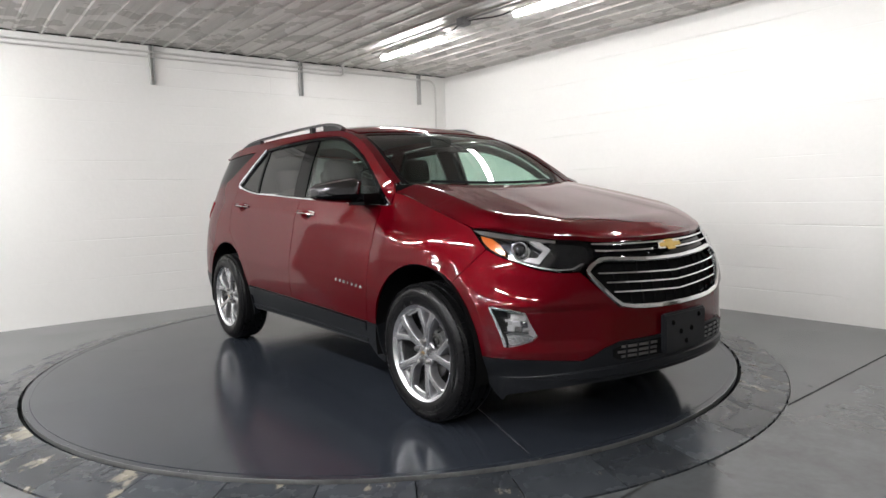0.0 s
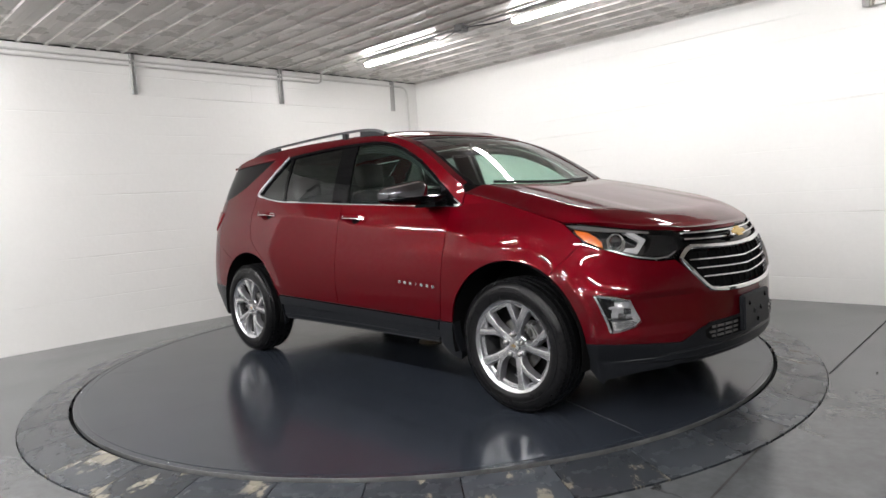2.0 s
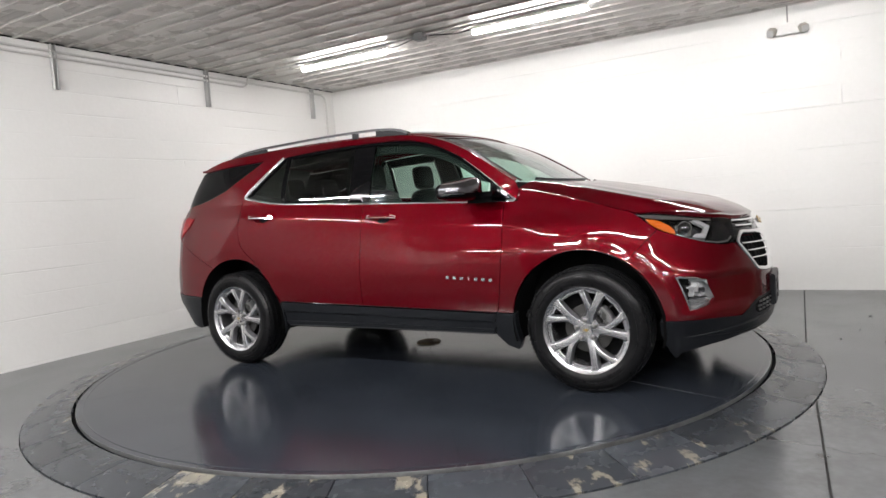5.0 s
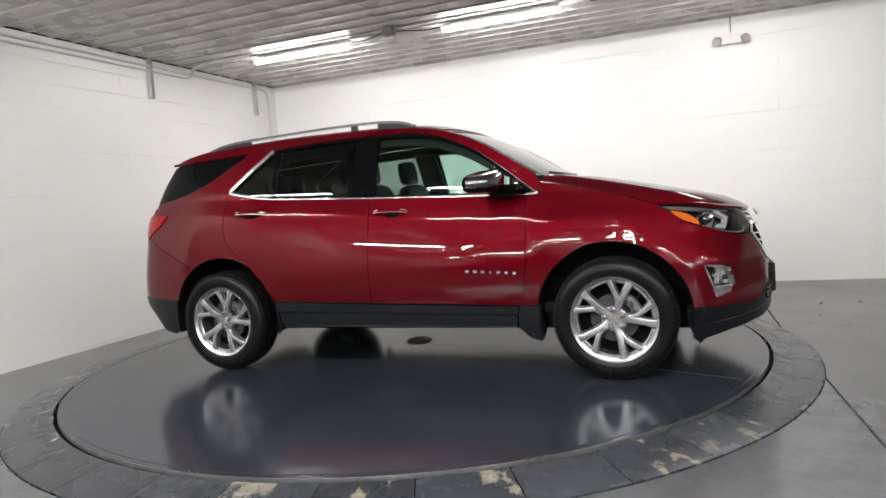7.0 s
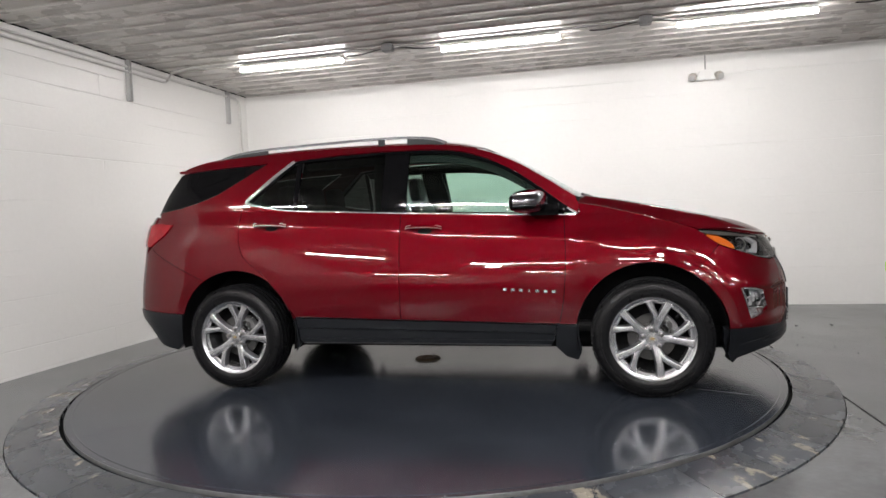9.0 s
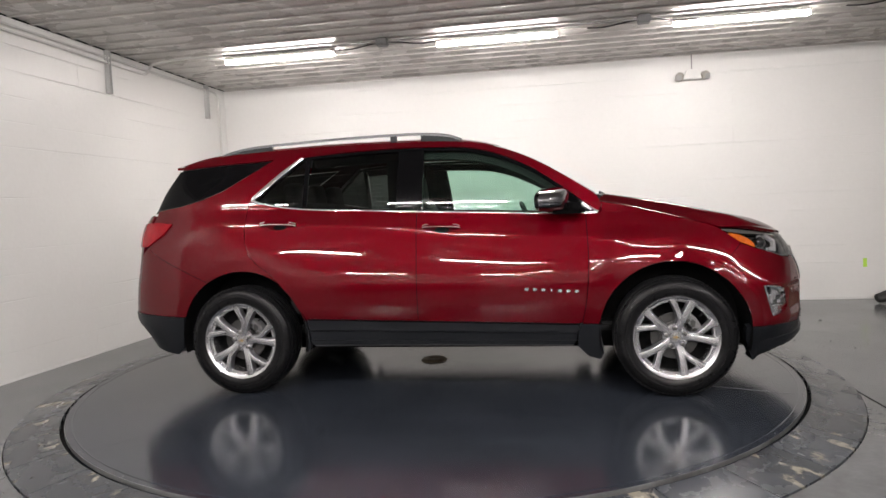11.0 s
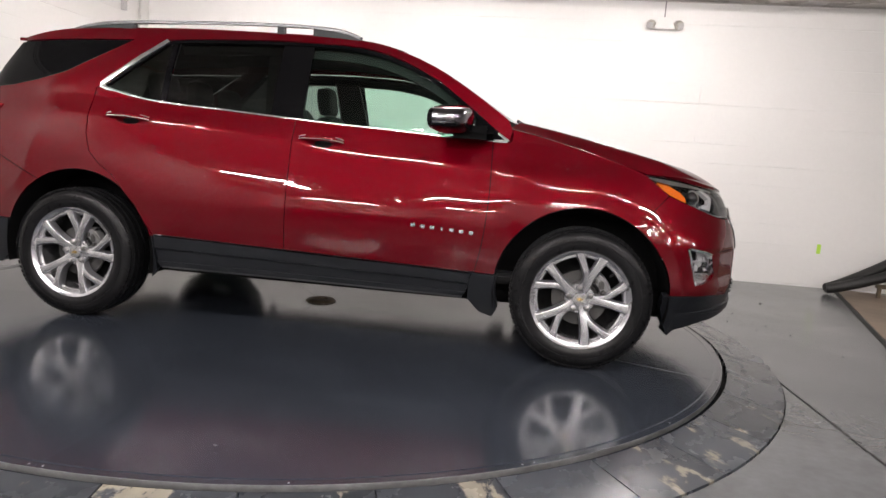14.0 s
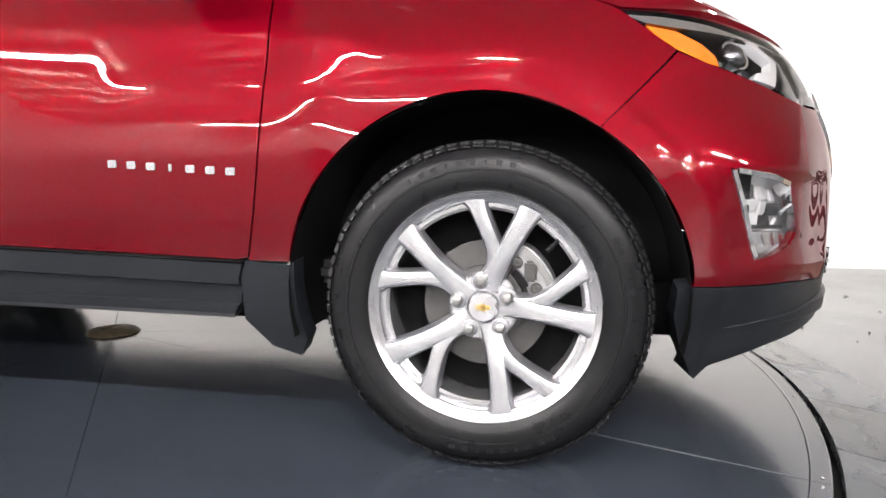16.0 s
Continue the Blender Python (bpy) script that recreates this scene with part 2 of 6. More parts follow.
BEAD = material("pale_steel_edge", (0.15, 0.15, 0.15), 0.3, metal=0.5, patch=0.5, patch_scale=4, grain=0.2, grain_scale=40)
HEAD_PLASTIC = material("aged_lamp_plastic", (0.42, 0.40, 0.35), 0.4, grain=0.06)
# greyer than white, to paint in the shadow under the conduits
CONDUIT_PAINT = material("shaded_white_paint", (0.58, 0.57, 0.55), 0.45, grain=0.06, patch=0.1)
CALIPER = material("cast_caliper_grey", (0.20, 0.20, 0.205), 0.42, metal=0.5, grain=0.15, grain_scale=80, bump=0.1)
RUST = material("rusty_hub", (0.10, 0.075, 0.045), 0.55, patch=0.5, patch_scale=30, grain=0.3, grain_scale=80)
GREEN_TAPE = material("green_tape", (0.45, 0.75, 0.08), 0.5, grain=0.05)
BROWN_FLOOR = material("bare_brown_concrete", (0.17, 0.125, 0.09), 0.55, patch=0.3, patch_scale=3, grain=0.15, grain_scale=40, bump=0.1)
HOSE = material("black_hose_rubber", (0.01, 0.01, 0.01), 0.5, grain=0.2, grain_scale=90)
LINER_GREY = material("grey_headliner", (0.07, 0.07, 0.07), 0.9, grain=0.08, grain_scale=200)
MIRROR = material("mirror_glass", (0.8, 0.82, 0.84), 0.01, metal=1.0)


def worn_floor():
    """Adds mottling, dark drips and a few hairline cracks to the painted floor."""
    nt = FLOOR.node_tree
    b, tc = nt.nodes["Principled BSDF"], nt.nodes.new("ShaderNodeTexCoord")
    socket = b.inputs["Base Color"].links[0].from_socket
    def noise_tex(scale, detail, distort=0.0):
        n = nt.nodes.new("ShaderNodeTexNoise")
        n.inputs["Scale"].default_value, n.inputs["Detail"].default_value, n.inputs["Distortion"].default_value = scale, detail, distort
        nt.links.new(tc.outputs["Object"], n.inputs["Vector"])
        return n.outputs["Fac"]
    def ranged(value, a, b0, lo, hi):
        r = nt.nodes.new("ShaderNodeMapRange")
        for name, v in (("From Min", a), ("From Max", b0), ("To Min", lo), ("To Max", hi)):
            r.inputs[name].default_value = v
        nt.links.new(value, r.inputs["Value"])
        return r.outputs["Result"]
    def times(a, c):
        m = nt.nodes.new("ShaderNodeMix")
        m.data_type, m.blend_type = "RGBA", "MULTIPLY"
        m.inputs["Factor"].default_value = 1
        nt.links.new(a, m.inputs["A"])
        nt.links.new(c, m.inputs["B"])
        return m.outputs["Result"]
    socket = times(socket, ranged(noise_tex(5.0, 8, 0.4), 0.3, 0.7, 0.84, 1.12))
    # dark drips
    cell = nt.nodes.new("ShaderNodeTexVoronoi")
    cell.inputs["Scale"].default_value, cell.inputs["Randomness"].default_value = 1.7, 1.0
    warp = nt.nodes.new("ShaderNodeVectorMath")
    n = nt.nodes.new("ShaderNodeTexNoise")
    n.inputs["Scale"].default_value = 9.0
    nt.links.new(tc.outputs["Object"], n.inputs["Vector"])
    scale = nt.nodes.new("ShaderNodeVectorMath")
    scale.operation = "SCALE"
    scale.inputs["Scale"].default_value = 0.12
    nt.links.new(n.outputs["Color"], scale.inputs[0])
    nt.links.new(tc.outputs["Object"], warp.inputs[0])
    nt.links.new(scale.outputs["Vector"], warp.inputs[1])
    nt.links.new(warp.outputs["Vector"], cell.inputs["Vector"])
    socket = times(socket, ranged(cell.outputs["Distance"], 0.03, 0.07, 0.55, 1.0))
    # hairline cracks, only here and there
    crack = nt.nodes.new("ShaderNodeTexVoronoi")
    crack.feature = "DISTANCE_TO_EDGE"
    crack.inputs["Scale"].default_value = 0.55
    nt.links.new(warp.outputs["Vector"], crack.inputs["Vector"])
    line = ranged(crack.outputs["Distance"], 0.001, 0.004, 0.0, 1.0)
    here = ranged(noise_tex(0.8, 2), 0.48, 0.54, 1.0, 0.2)
    top = nt.nodes.new("ShaderNodeMath")
    top.operation = "MAXIMUM"
    nt.links.new(line, top.inputs[0])
    nt.links.new(here, top.inputs[1])
    socket = times(socket, top.outputs["Value"])
    nt.links.new(socket, b.inputs["Base Color"])


worn_floor()

# ---- building tools ----
def link_mesh(name, verts, faces, mat, parent=None, normals=None, smooth=False, label=""):
    me = bpy.data.meshes.new(name)
    me.from_pydata([tuple(v) for v in verts], [], faces)
    me.materials.append(mat)
    if smooth or normals is not None:
        me.polygons.foreach_set("use_smooth", [True] * len(me.polygons))
    me.validate()
    if normals is not None and len(me.vertices) == len(normals):
        me.normals_split_custom_set_from_vertices([tuple(n) for n in normals])
    ob = new(name, me)
    ob.parent = parent
    if label:
        tagged(ob, label)
    return ob


def part(name, bm, mat, parent=None, label="", smooth=True, angle=35):
    """Links a bmesh as ONE mesh object under a thing or a part."""
    bmesh.ops.recalc_face_normals(bm, faces=bm.faces)
    for f in bm.faces:
        f.smooth = smooth
    if smooth:
        for e in bm.edges:
            if len(e.link_faces) == 2 and e.calc_face_angle(0) > radians(angle):
                e.smooth = False
    me = bpy.data.meshes.new(name)
    bm.to_mesh(me)
    bm.free()
    me.materials.append(mat)
    ob = new(name, me)
    ob.parent = parent
    if label:
        tagged(ob, label)
    return ob


def thing(name, label, category, group="", kind="", at=(0, 0, 0)):
    ob = tagged(new(name), label, category, group, kind)
    ob.location = at
    return ob


def add_box(bm, lo, hi, bevel=0.0, m=None):
    made = bmesh.ops.create_cube(bm, size=1)["verts"]
    c = [(a + b) / 2 for a, b in zip(lo, hi)]
    s = [b - a for a, b in zip(lo, hi)]
    for v in made:
        v.co = Vector((c[0] + v.co.x * s[0], c[1] + v.co.y * s[1], c[2] + v.co.z * s[2]))
    if bevel:
        edges = list({e for v in made for e in v.link_edges})
        made = list({v for f in bmesh.ops.bevel(bm, geom=edges, offset=bevel, segments=2, affect="EDGES")["faces"] for v in f.verts} | {v for v in made if v.is_valid})
    if m is not None:
        bmesh.ops.transform(bm, matrix=m, verts=[v for v in made if v.is_valid])
    return bm


def box(lo, hi, bevel=0.0):
    return add_box(bmesh.new(), lo, hi, bevel)


def lathe(profile, steps=64, axis="y", close=False):
    """Profile rows (r, h): a ring of radius r at height h along the axis."""
    bm = bmesh.new()
    rings = []
    for r, h in profile:
        ring = []
        for k in range(steps):
            a = 2 * math.pi * k / steps
            c, s = r * math.cos(a), r * math.sin(a)
            ring.append(bm.verts.new((c, h, s) if axis == "y" else (c, s, h)))
        rings.append(ring)
    pairs = list(zip(rings, rings[1:])) + ([(rings[-1], rings[0])] if close else [])
    for a, b in pairs:
        for k in range(steps):
            bm.faces.new((a[k], a[(k + 1) % steps], b[(k + 1) % steps], b[k]))
    if not close:
        for ring in (rings[0], rings[-1]):
            bm.faces.new(ring)
    return bm


def sweep(bm, path, section, up=None, closed_ends=True, scales=None):
    """A section (rows a, b: sideways, up) carried along a path of places."""
    pts = [Vector(p) for p in path]
    rings = []
    for k, p in enumerate(pts):
        d = (pts[min(k + 1, len(pts) - 1)] - pts[max(k - 1, 0)]).normalized()
        u = Vector(up[k] if isinstance(up, list) else (up or (0, 0, 1)))
        side = d.cross(u).normalized()
        top = side.cross(d).normalized()
        q = scales[k] if scales else 1.0
        rings.append([bm.verts.new(p + side * a * q + top * b * q) for a, b in section])
    n = len(section)
    for a, b in zip(rings, rings[1:]):
        for k in range(n):
            bm.faces.new((a[k], a[(k + 1) % n], b[(k + 1) % n], b[k]))
    if closed_ends:
        bm.faces.new(rings[0])
        bm.faces.new(rings[-1])
    return bm


def circle_section(r, n=10):
    return [(r * math.cos(2 * math.pi * k / n), r * math.sin(2 * math.pi * k / n)) for k in range(n)]


def curve_table(rows, n=1200):
    """A smooth curve through rows (x, y): returns a function that takes numbers or arrays."""
    rows = sorted(rows)
    x, y = np.array([r[0] for r in rows], float), np.array([r[1] for r in rows], float)
    h, dl = np.diff(x), np.diff(y) / np.diff(x)
    m = np.zeros(len(x))
    m[0], m[-1] = dl[0], dl[-1]
    for k in range(1, len(x) - 1):
        m[k] = 0 if dl[k - 1] * dl[k] <= 0 else (h[k - 1] + h[k]) / ((h[k]) / dl[k - 1] + h[k - 1] / dl[k]) if True else 0
    q = np.linspace(x[0], x[-1], n)
    k = np.clip(np.searchsorted(x, q, side="right") - 1, 0, len(h) - 1)
    t = (q - x[k]) / h[k]
    v = (2 * t**3 - 3 * t**2 + 1) * y[k] + (t**3 - 2 * t**2 + t) * h[k] * m[k] + (-2 * t**3 + 3 * t**2) * y[k + 1] + (t**3 - t**2) * h[k] * m[k + 1]
    return lambda a: np.interp(a, q, v)


def smoothstep(a, b, x):
    t = np.clip((np.asarray(x, float) - a) / (b - a), 0, 1)
    return t * t * (3 - 2 * t)


def dense(poly, step, closed=True):
    """Points along a polyline at most step apart."""
    out = []
    ends = list(zip(poly, poly[1:] + poly[:1])) if closed else list(zip(poly, poly[1:]))
    for (a, b), (c, d) in ends:
        n = max(1, int(math.hypot(c - a, d - b) / step))
        out += [(a + (c - a) * k / n, b + (d - b) * k / n) for k in range(n)]
    return out if closed else out + [poly[-1]]


def rounded(poly, rounds=2):
    """Chaikin's corner cutting on a closed outline; rows with a third value keep their corner."""
    for _ in range(rounds):
        out = []
        n = len(poly)
        for k in range(n):
            p, a, b = poly[k], poly[k - 1], poly[(k + 1) % n]
            if len(p) > 2:
                out.append(p)
                continue
            out.append((p[0] * 0.75 + a[0] * 0.25, p[1] * 0.75 + a[1] * 0.25))
            out.append((p[0] * 0.75 + b[0] * 0.25, p[1] * 0.75 + b[1] * 0.25))
        poly = out
    return [p[:2] for p in poly]


def inside(poly, px, py):
    p = np.asarray(poly)
    x, y = np.asarray(px)[:, None], np.asarray(py)[:, None]
    x0, y0, x1, y1 = p[:, 0], p[:, 1], np.roll(p[:, 0], -1), np.roll(p[:, 1], -1)
    cross = ((y0 > y) != (y1 > y)) & (x < (x1 - x0) * (y - y0) / np.where(y1 == y0, 1e-12, y1 - y0) + x0)
    return cross.sum(1) % 2 == 1


def triangulated(poly, step, holes=()):
    """Triangles that fill an outline, with a regular grid of points inside."""
    from mathutils import geometry
    edge = dense([tuple(p) for p in poly], step)
    e = np.array(edge)
    lo, hi = e.min(0), e.max(0)
    gx, gy = np.meshgrid(np.arange(lo[0] + step / 2, hi[0], step), np.arange(lo[1] + step / 2, hi[1], step))
    gx, gy = gx.ravel(), gy.ravel()
    keep = inside(edge, gx, gy)
    rings = [dense([tuple(p) for p in h], step * 0.7) for h in holes]
    for ring in rings:
        keep &= ~inside(ring, gx, gy)
    gx, gy = gx[keep], gy[keep]
    if len(gx):
        near = np.full(len(gx), 9.0)
        for k in range(0, len(e), 200):
            near = np.minimum(near, np.hypot(gx[:, None] - e[None, k:k + 200, 0], gy[:, None] - e[None, k:k + 200, 1]).min(1))
        gx, gy = gx[near > step * 0.45], gy[near > step * 0.45]
    pts, links = [], []
    for ring in [edge] + rings:
        i, n = len(pts), len(ring)
        pts += [Vector(p) for p in ring]
        links += [(i + k, i + (k + 1) % n) for k in range(n)]
    if rings and len(gx):
        e = np.array(sum(rings, []))
        near = np.hypot(gx[:, None] - e[None, :, 0], gy[:, None] - e[None, :, 1]).min(1)
        gx, gy = gx[near > step * 0.45], gy[near > step * 0.45]
    pts += [Vector(p) for p in zip(gx, gy)]
    vs, _, fs, _, _, _ = geometry.delaunay_2d_cdt(pts, links, [], 1, 1e-6)
    v = np.array([tuple(p) for p in vs])
    f = [tuple(t) for t in fs if len(t) >= 3]
    c = np.array([v[list(t)].mean(0) for t in f])
    ok = inside(edge, c[:, 0], c[:, 1])
    for ring in rings:
        ok &= ~inside(ring, c[:, 0], c[:, 1])
    return v, [t for t, good in zip(f, ok) if good]


def skin(name, surface, poly, mat, parent, step=0.03, depth=0.012, lift=0.0, side=-1, label="", holes=()):
    """A panel: an outline in the surface's own two measures, laid on that surface, with its edge turned in. side mirrors it."""
    v, tris = triangulated(poly, step, holes)
    pos, nor = surface(v[:, 0], v[:, 1])
    pos = pos + nor * lift
    flip = np.array([1, -side, 1.0])
    pos, nor = pos * flip, nor * flip
    # winding
    tri = np.array([t[:3] for t in tris])
    fn = np.cross(pos[tri[:, 1]] - pos[tri[:, 0]], pos[tri[:, 2]] - pos[tri[:, 0]])
    turn = (fn * nor[tri[:, 0]]).sum(1) < 0
    faces = [tuple(reversed(t)) if r else tuple(t) for t, r in zip(tris, turn)]
    verts, norms = [tuple(p) for p in pos], [tuple(q) for q in nor]
    if depth:
        count = {}
        for f in faces:
            for a, b in zip(f, f[1:] + f[:1]):
                count[(a, b)] = 1
        border = [(a, b) for a, b in count if (b, a) not in count]
        for a, b in border:
            i = len(verts)
            pa, pb = pos[a], pos[b]
            qa, qb = pa - nor[a] * depth, pb - nor[b] * depth
            out = np.cross(pb - pa, nor[a])
            out = out / (np.linalg.norm(out) + 1e-9)
            verts += [tuple(pa), tuple(pb), tuple(qb), tuple(qa)]
            norms += [tuple(out)] * 4
            faces.append((i + 1, i, i + 3, i + 2))
    return link_mesh(name, verts, faces, mat, parent, norms, label=label)

# ---- the room ----
X0, X1, Y0, Y1, ZC, ZF = -3.55, 13.0, -10.5, 3.25, 2.83, -0.05
CX, CY, R_IN, R_OUT = -0.235, 0.01, 2.462, 2.755


def structure(ob, label, category=""):
    return tagged(ob, label, category, kind="structure")


structure(part("wall_west", box((X0 - 0.2, -2.55, ZF - 0.2), (X0, Y1 + 0.2, ZC + 0.3)), WALL, smooth=False), "white painted concrete block wall behind the car", "wall")
# stretch of west wall out of view, grey to darken the doors' reflections
structure(part("wall_west_end", box((X0 - 0.2, Y0 - 0.2, ZF - 0.2), (X0, -2.552, ZC + 0.3)), UNSEEN_WALL, smooth=False), "plain wall out of view, greyed to darken reflections in the car", "wall")
structure(part("wall_north", box((X0, Y1, ZF - 0.2), (X1, Y1 + 0.2, ZC + 0.3)), WALL, smooth=False), "long white painted concrete block wall", "wall")
structure(part("wall_east", box((X1, Y0 - 0.2, ZF - 0.2), (X1 + 0.2, Y1 + 0.2, ZC + 0.3)), WALL, smooth=False), "plain white painted end wall", "wall")
# closes the room out of view; its grey dims what the car reflects
structure(part("wall_south", box((X0, Y0 - 0.2, ZF - 0.2), (X1, Y0, ZC + 0.3)), UNSEEN_WALL, smooth=False), "plain wall out of view, greyed to darken reflections in the car", "wall")


def floor_slab():
    """The floor with a round hole for the turntable."""
    n = 160
    bm = bmesh.new()
    inner = [bm.verts.new((CX + R_OUT * math.cos(2 * math.pi * k / n), CY + R_OUT * math.sin(2 * math.pi * k / n), ZF)) for k in range(n)]
    deep = [bm.verts.new((v.co.x, v.co.y, ZF - 0.12)) for v in inner]
    outer = []
    for k in range(n):
        a = 2 * math.pi * k / n
        c, s = math.cos(a), math.sin(a)
        reach = min(((X1 if c > 0 else X0) - CX) / c if abs(c) > 1e-6 else 99, ((Y1 if s > 0 else Y0) - CY) / s if abs(s) > 1e-6 else 99)
        outer.append(bm.verts.new((CX + reach * c, CY + reach * s, ZF)))
    for k in range(n):
        j = (k + 1) % n
        bm.faces.new((inner[k], inner[j], outer[j], outer[k]))
        bm.faces.new((inner[k], deep[k], deep[j], inner[j]))
    corners = [bm.verts.new((x, y, ZF)) for x in (X0, X1) for y in (Y0, Y1)]
    for c in corners:
        near = sorted(range(n), key=lambda k: (outer[k].co - c.co).length)[:2]
        try:
            bm.faces.new((outer[near[0]], c, outer[near[1]]))
        except ValueError:
            pass
    return bm


structure(part("floor", floor_slab(), FLOOR, smooth=False), "worn grey epoxy-coated concrete floor", "floor")
structure(part("pit", lathe([(R_OUT, ZF - 0.1), (R_OUT, ZF - 0.115)], 64, "z"), GAP, smooth=False), "dark pit under the turntable", "pit").location = (CX, CY, 0)

# saw cuts in the floor: shallow dark strips let into it
for a, b in (((2.462, -0.52), (2.71, -6.9)), ((2.405, 0.82), (2.365, 3.24)), ((-3.55, -3.2), (12.9, -3.35)), ((4.33, 3.24), (3.30, -0.3))):
    d = Vector((b[0] - a[0], b[1] - a[1], 0))
    side = Vector((-d.y, d.x, 0)).normalized() * (0.02 if a[0] > 4 else 0.005)
    bm = bmesh.new()
    bm.faces.new([bm.verts.new(Vector((p[0], p[1], ZF + 0.002)) + q) for p, q in ((a, side), (b, side), (b, -side), (a, -side))])
    structure(part("floor_joint", bm, JOINT, smooth=False), "dark saw-cut joint in the concrete floor", "floor joint")


def ceiling():
    """Ribbed sheet: flat pans with narrow raised ribs that run along x."""
    rows = []
    y = 0.05 - 0.23 * 53
    while y < Y1 + 0.3:
        rows += [(y - 0.115, 0.0), (y - 0.095, 0.002), (y - 0.06, 0.002), (y - 0.04, 0.0), (y - 0.022, 0.0), (y - 0.012, -0.014), (y + 0.012, -0.014), (y + 0.022, 0.0), (y + 0.05, 0.0), (y + 0.068, 0.002), (y + 0.1, 0.002)]
        y += 0.23
    rows = [(max(min(a, Y1), Y0), b) for a, b in rows]
    bm = bmesh.new()
    ends = [[bm.verts.new((x, a, ZC + 0.014 + b)) for a, b in rows] for x in (X0, X1)]
    for k in range(len(rows) - 1):
        if rows[k][0] < rows[k + 1][0]:
            bm.faces.new((ends[0][k], ends[0][k + 1], ends[1][k + 1], ends[1][k]))
    return bm


structure(part("ceiling", ceiling(), CEIL, smooth=False), "grey ribbed sheet-metal ceiling", "ceiling")
structure(part("ceiling_edge", box((X0, Y0, ZC + 0.002), (X0 + 0.003, Y1, ZC + 0.02)), GAP, smooth=False), "dark open flutes where the metal sheet meets the wall", "ceiling edge")
structure(part("roof_deck", box((X0, Y0, ZC + 0.08), (X1, Y1, ZC + 0.28)), GREY_BOX, smooth=False), "concrete deck over the metal ceiling", "roof deck")


# ---- turntable: a raised platform of plates with a sloping skirt ----
turntable = thing("turntable", "dark painted steel vehicle turntable with scuffed skirt plates", "turntable")


HUB = (-0.035, 0.085)


def sector(r0, z0, r1, z1, a0, a1, thick, n, cut=0.0024):
    bm = bmesh.new()
    top, low = [], []
    for k in range(n + 1):
        for r, z in ((r0, z0), (r1, z1)):
            slit = cut / r
            a = a0 + slit + (a1 - a0 - 2 * slit) * k / n
            dx, dy = HUB if r < 0.12 else (0.0, 0.0)
            top.append(bm.verts.new((CX + dx + r * math.cos(a), CY + dy + r * math.sin(a), z)))
            low.append(bm.verts.new((CX + dx + r * math.cos(a), CY + dy + r * math.sin(a), z - thick)))
    for k in range(n):
        i = 2 * k
        bm.faces.new((top[i], top[i + 1], top[i + 3], top[i + 2]))
        bm.faces.new((low[i], low[i + 2], low[i + 3], low[i + 1]))
        bm.faces.new((top[i + 1], low[i + 1], low[i + 3], top[i + 3]))
        bm.faces.new((top[i], top[i + 2], low[i + 2], low[i]))
    for i in (0, 2 * n):
        bm.faces.new((top[i], low[i], low[i + 1], top[i + 1]))
    return bm


for k in range(10):
    a = radians(-19.5 + 36 * k)
    part("platform_plate", sector(0.102, 0.0, R_IN, 0.0, a, a + radians(36), 0.04, 24, 0.0016 if k == 0 else 0.0008), PLATE, turntable, smooth=False)
# one seam with a thin pale steel strip along its outer part
a = radians(-19.5)
start = Vector((CX + HUB[0] + 0.102 * math.cos(a), CY + HUB[1] + 0.102 * math.sin(a), 0))
end = Vector((CX + R_IN * math.cos(a), CY + R_IN * math.sin(a), 0))
bm = bmesh.new()
sweep(bm, [start.lerp(end, 0.60 + 0.37 * k / 8) + Vector((0, 0.0035, 0)) for k in range(9)], [(-0.0022, -0.004), (0.0022, -0.004), (0.0018, 0.0007), (-0.0018, 0.0007)], (0, 0, 1), scales=[0.4, 0.8, 1, 0.7, 1.1, 0.9, 1, 0.8, 0.4])
part("seam_edge", bm, BEAD, turntable, "thin pale steel strip along a seam")
# edge bead in paler steel, which paints in the highlight along the rim
part("platform_edge", lathe([(R_IN - 0.0028, 0.0), (R_IN - 0.002, 0.0014), (R_IN, 0.0014), (R_IN + 0.0008, 0.0), (R_IN + 0.0008, -0.02), (R_IN - 0.0028, -0.02)], 160, "z", close=True), BEAD, turntable, "pale steel edge painting in the platform's rim highlight").location = (CX, CY, 0)
part("platform_rim", lathe([(R_IN - 0.043, 0.0005), (R_IN - 0.04, 0.0018), (R_IN - 0.036, 0.0005)], 160, "z", close=True), PLATE, turntable, "thin raised bead round the platform").location = (CX, CY, 0)
part("centre_hub", lathe([(0.100, -0.05), (0.100, 0.004), (0.088, 0.014), (0.062, 0.019), (0.046, 0.017), (0.042, 0.006), (0.02, 0.004), (0.016, 0.012), (0.001, 0.014)], 32, "z"), RUST, turntable, "rusty centre hub").location = (CX + HUB[0], CY + HUB[1], 0)
part("under_plate", lathe([(R_IN + 0.1, -0.1), (R_IN + 0.1, -0.06)], 96, "z"), GAP, turntable).location = (CX, CY, 0)

# the skirt: forty sloping plates round the platform
NICE = sector(R_IN + 0.024, -0.008, R_OUT - 0.006, ZF + 0.006, 0.0, radians(9), 0.03, 6, 0.0026)
bmesh.ops.translate(NICE, vec=(-CX, -CY, 0), verts=NICE.verts)
plate = part("skirt_plate", NICE, SKIRT, turntable, smooth=False)
worn_mesh = plate.data.copy()
worn_mesh.materials[0] = SKIRT_WORN
scuffed_mesh = plate.data.copy()
scuffed_mesh.materials[0] = SKIRT_SCUFFED
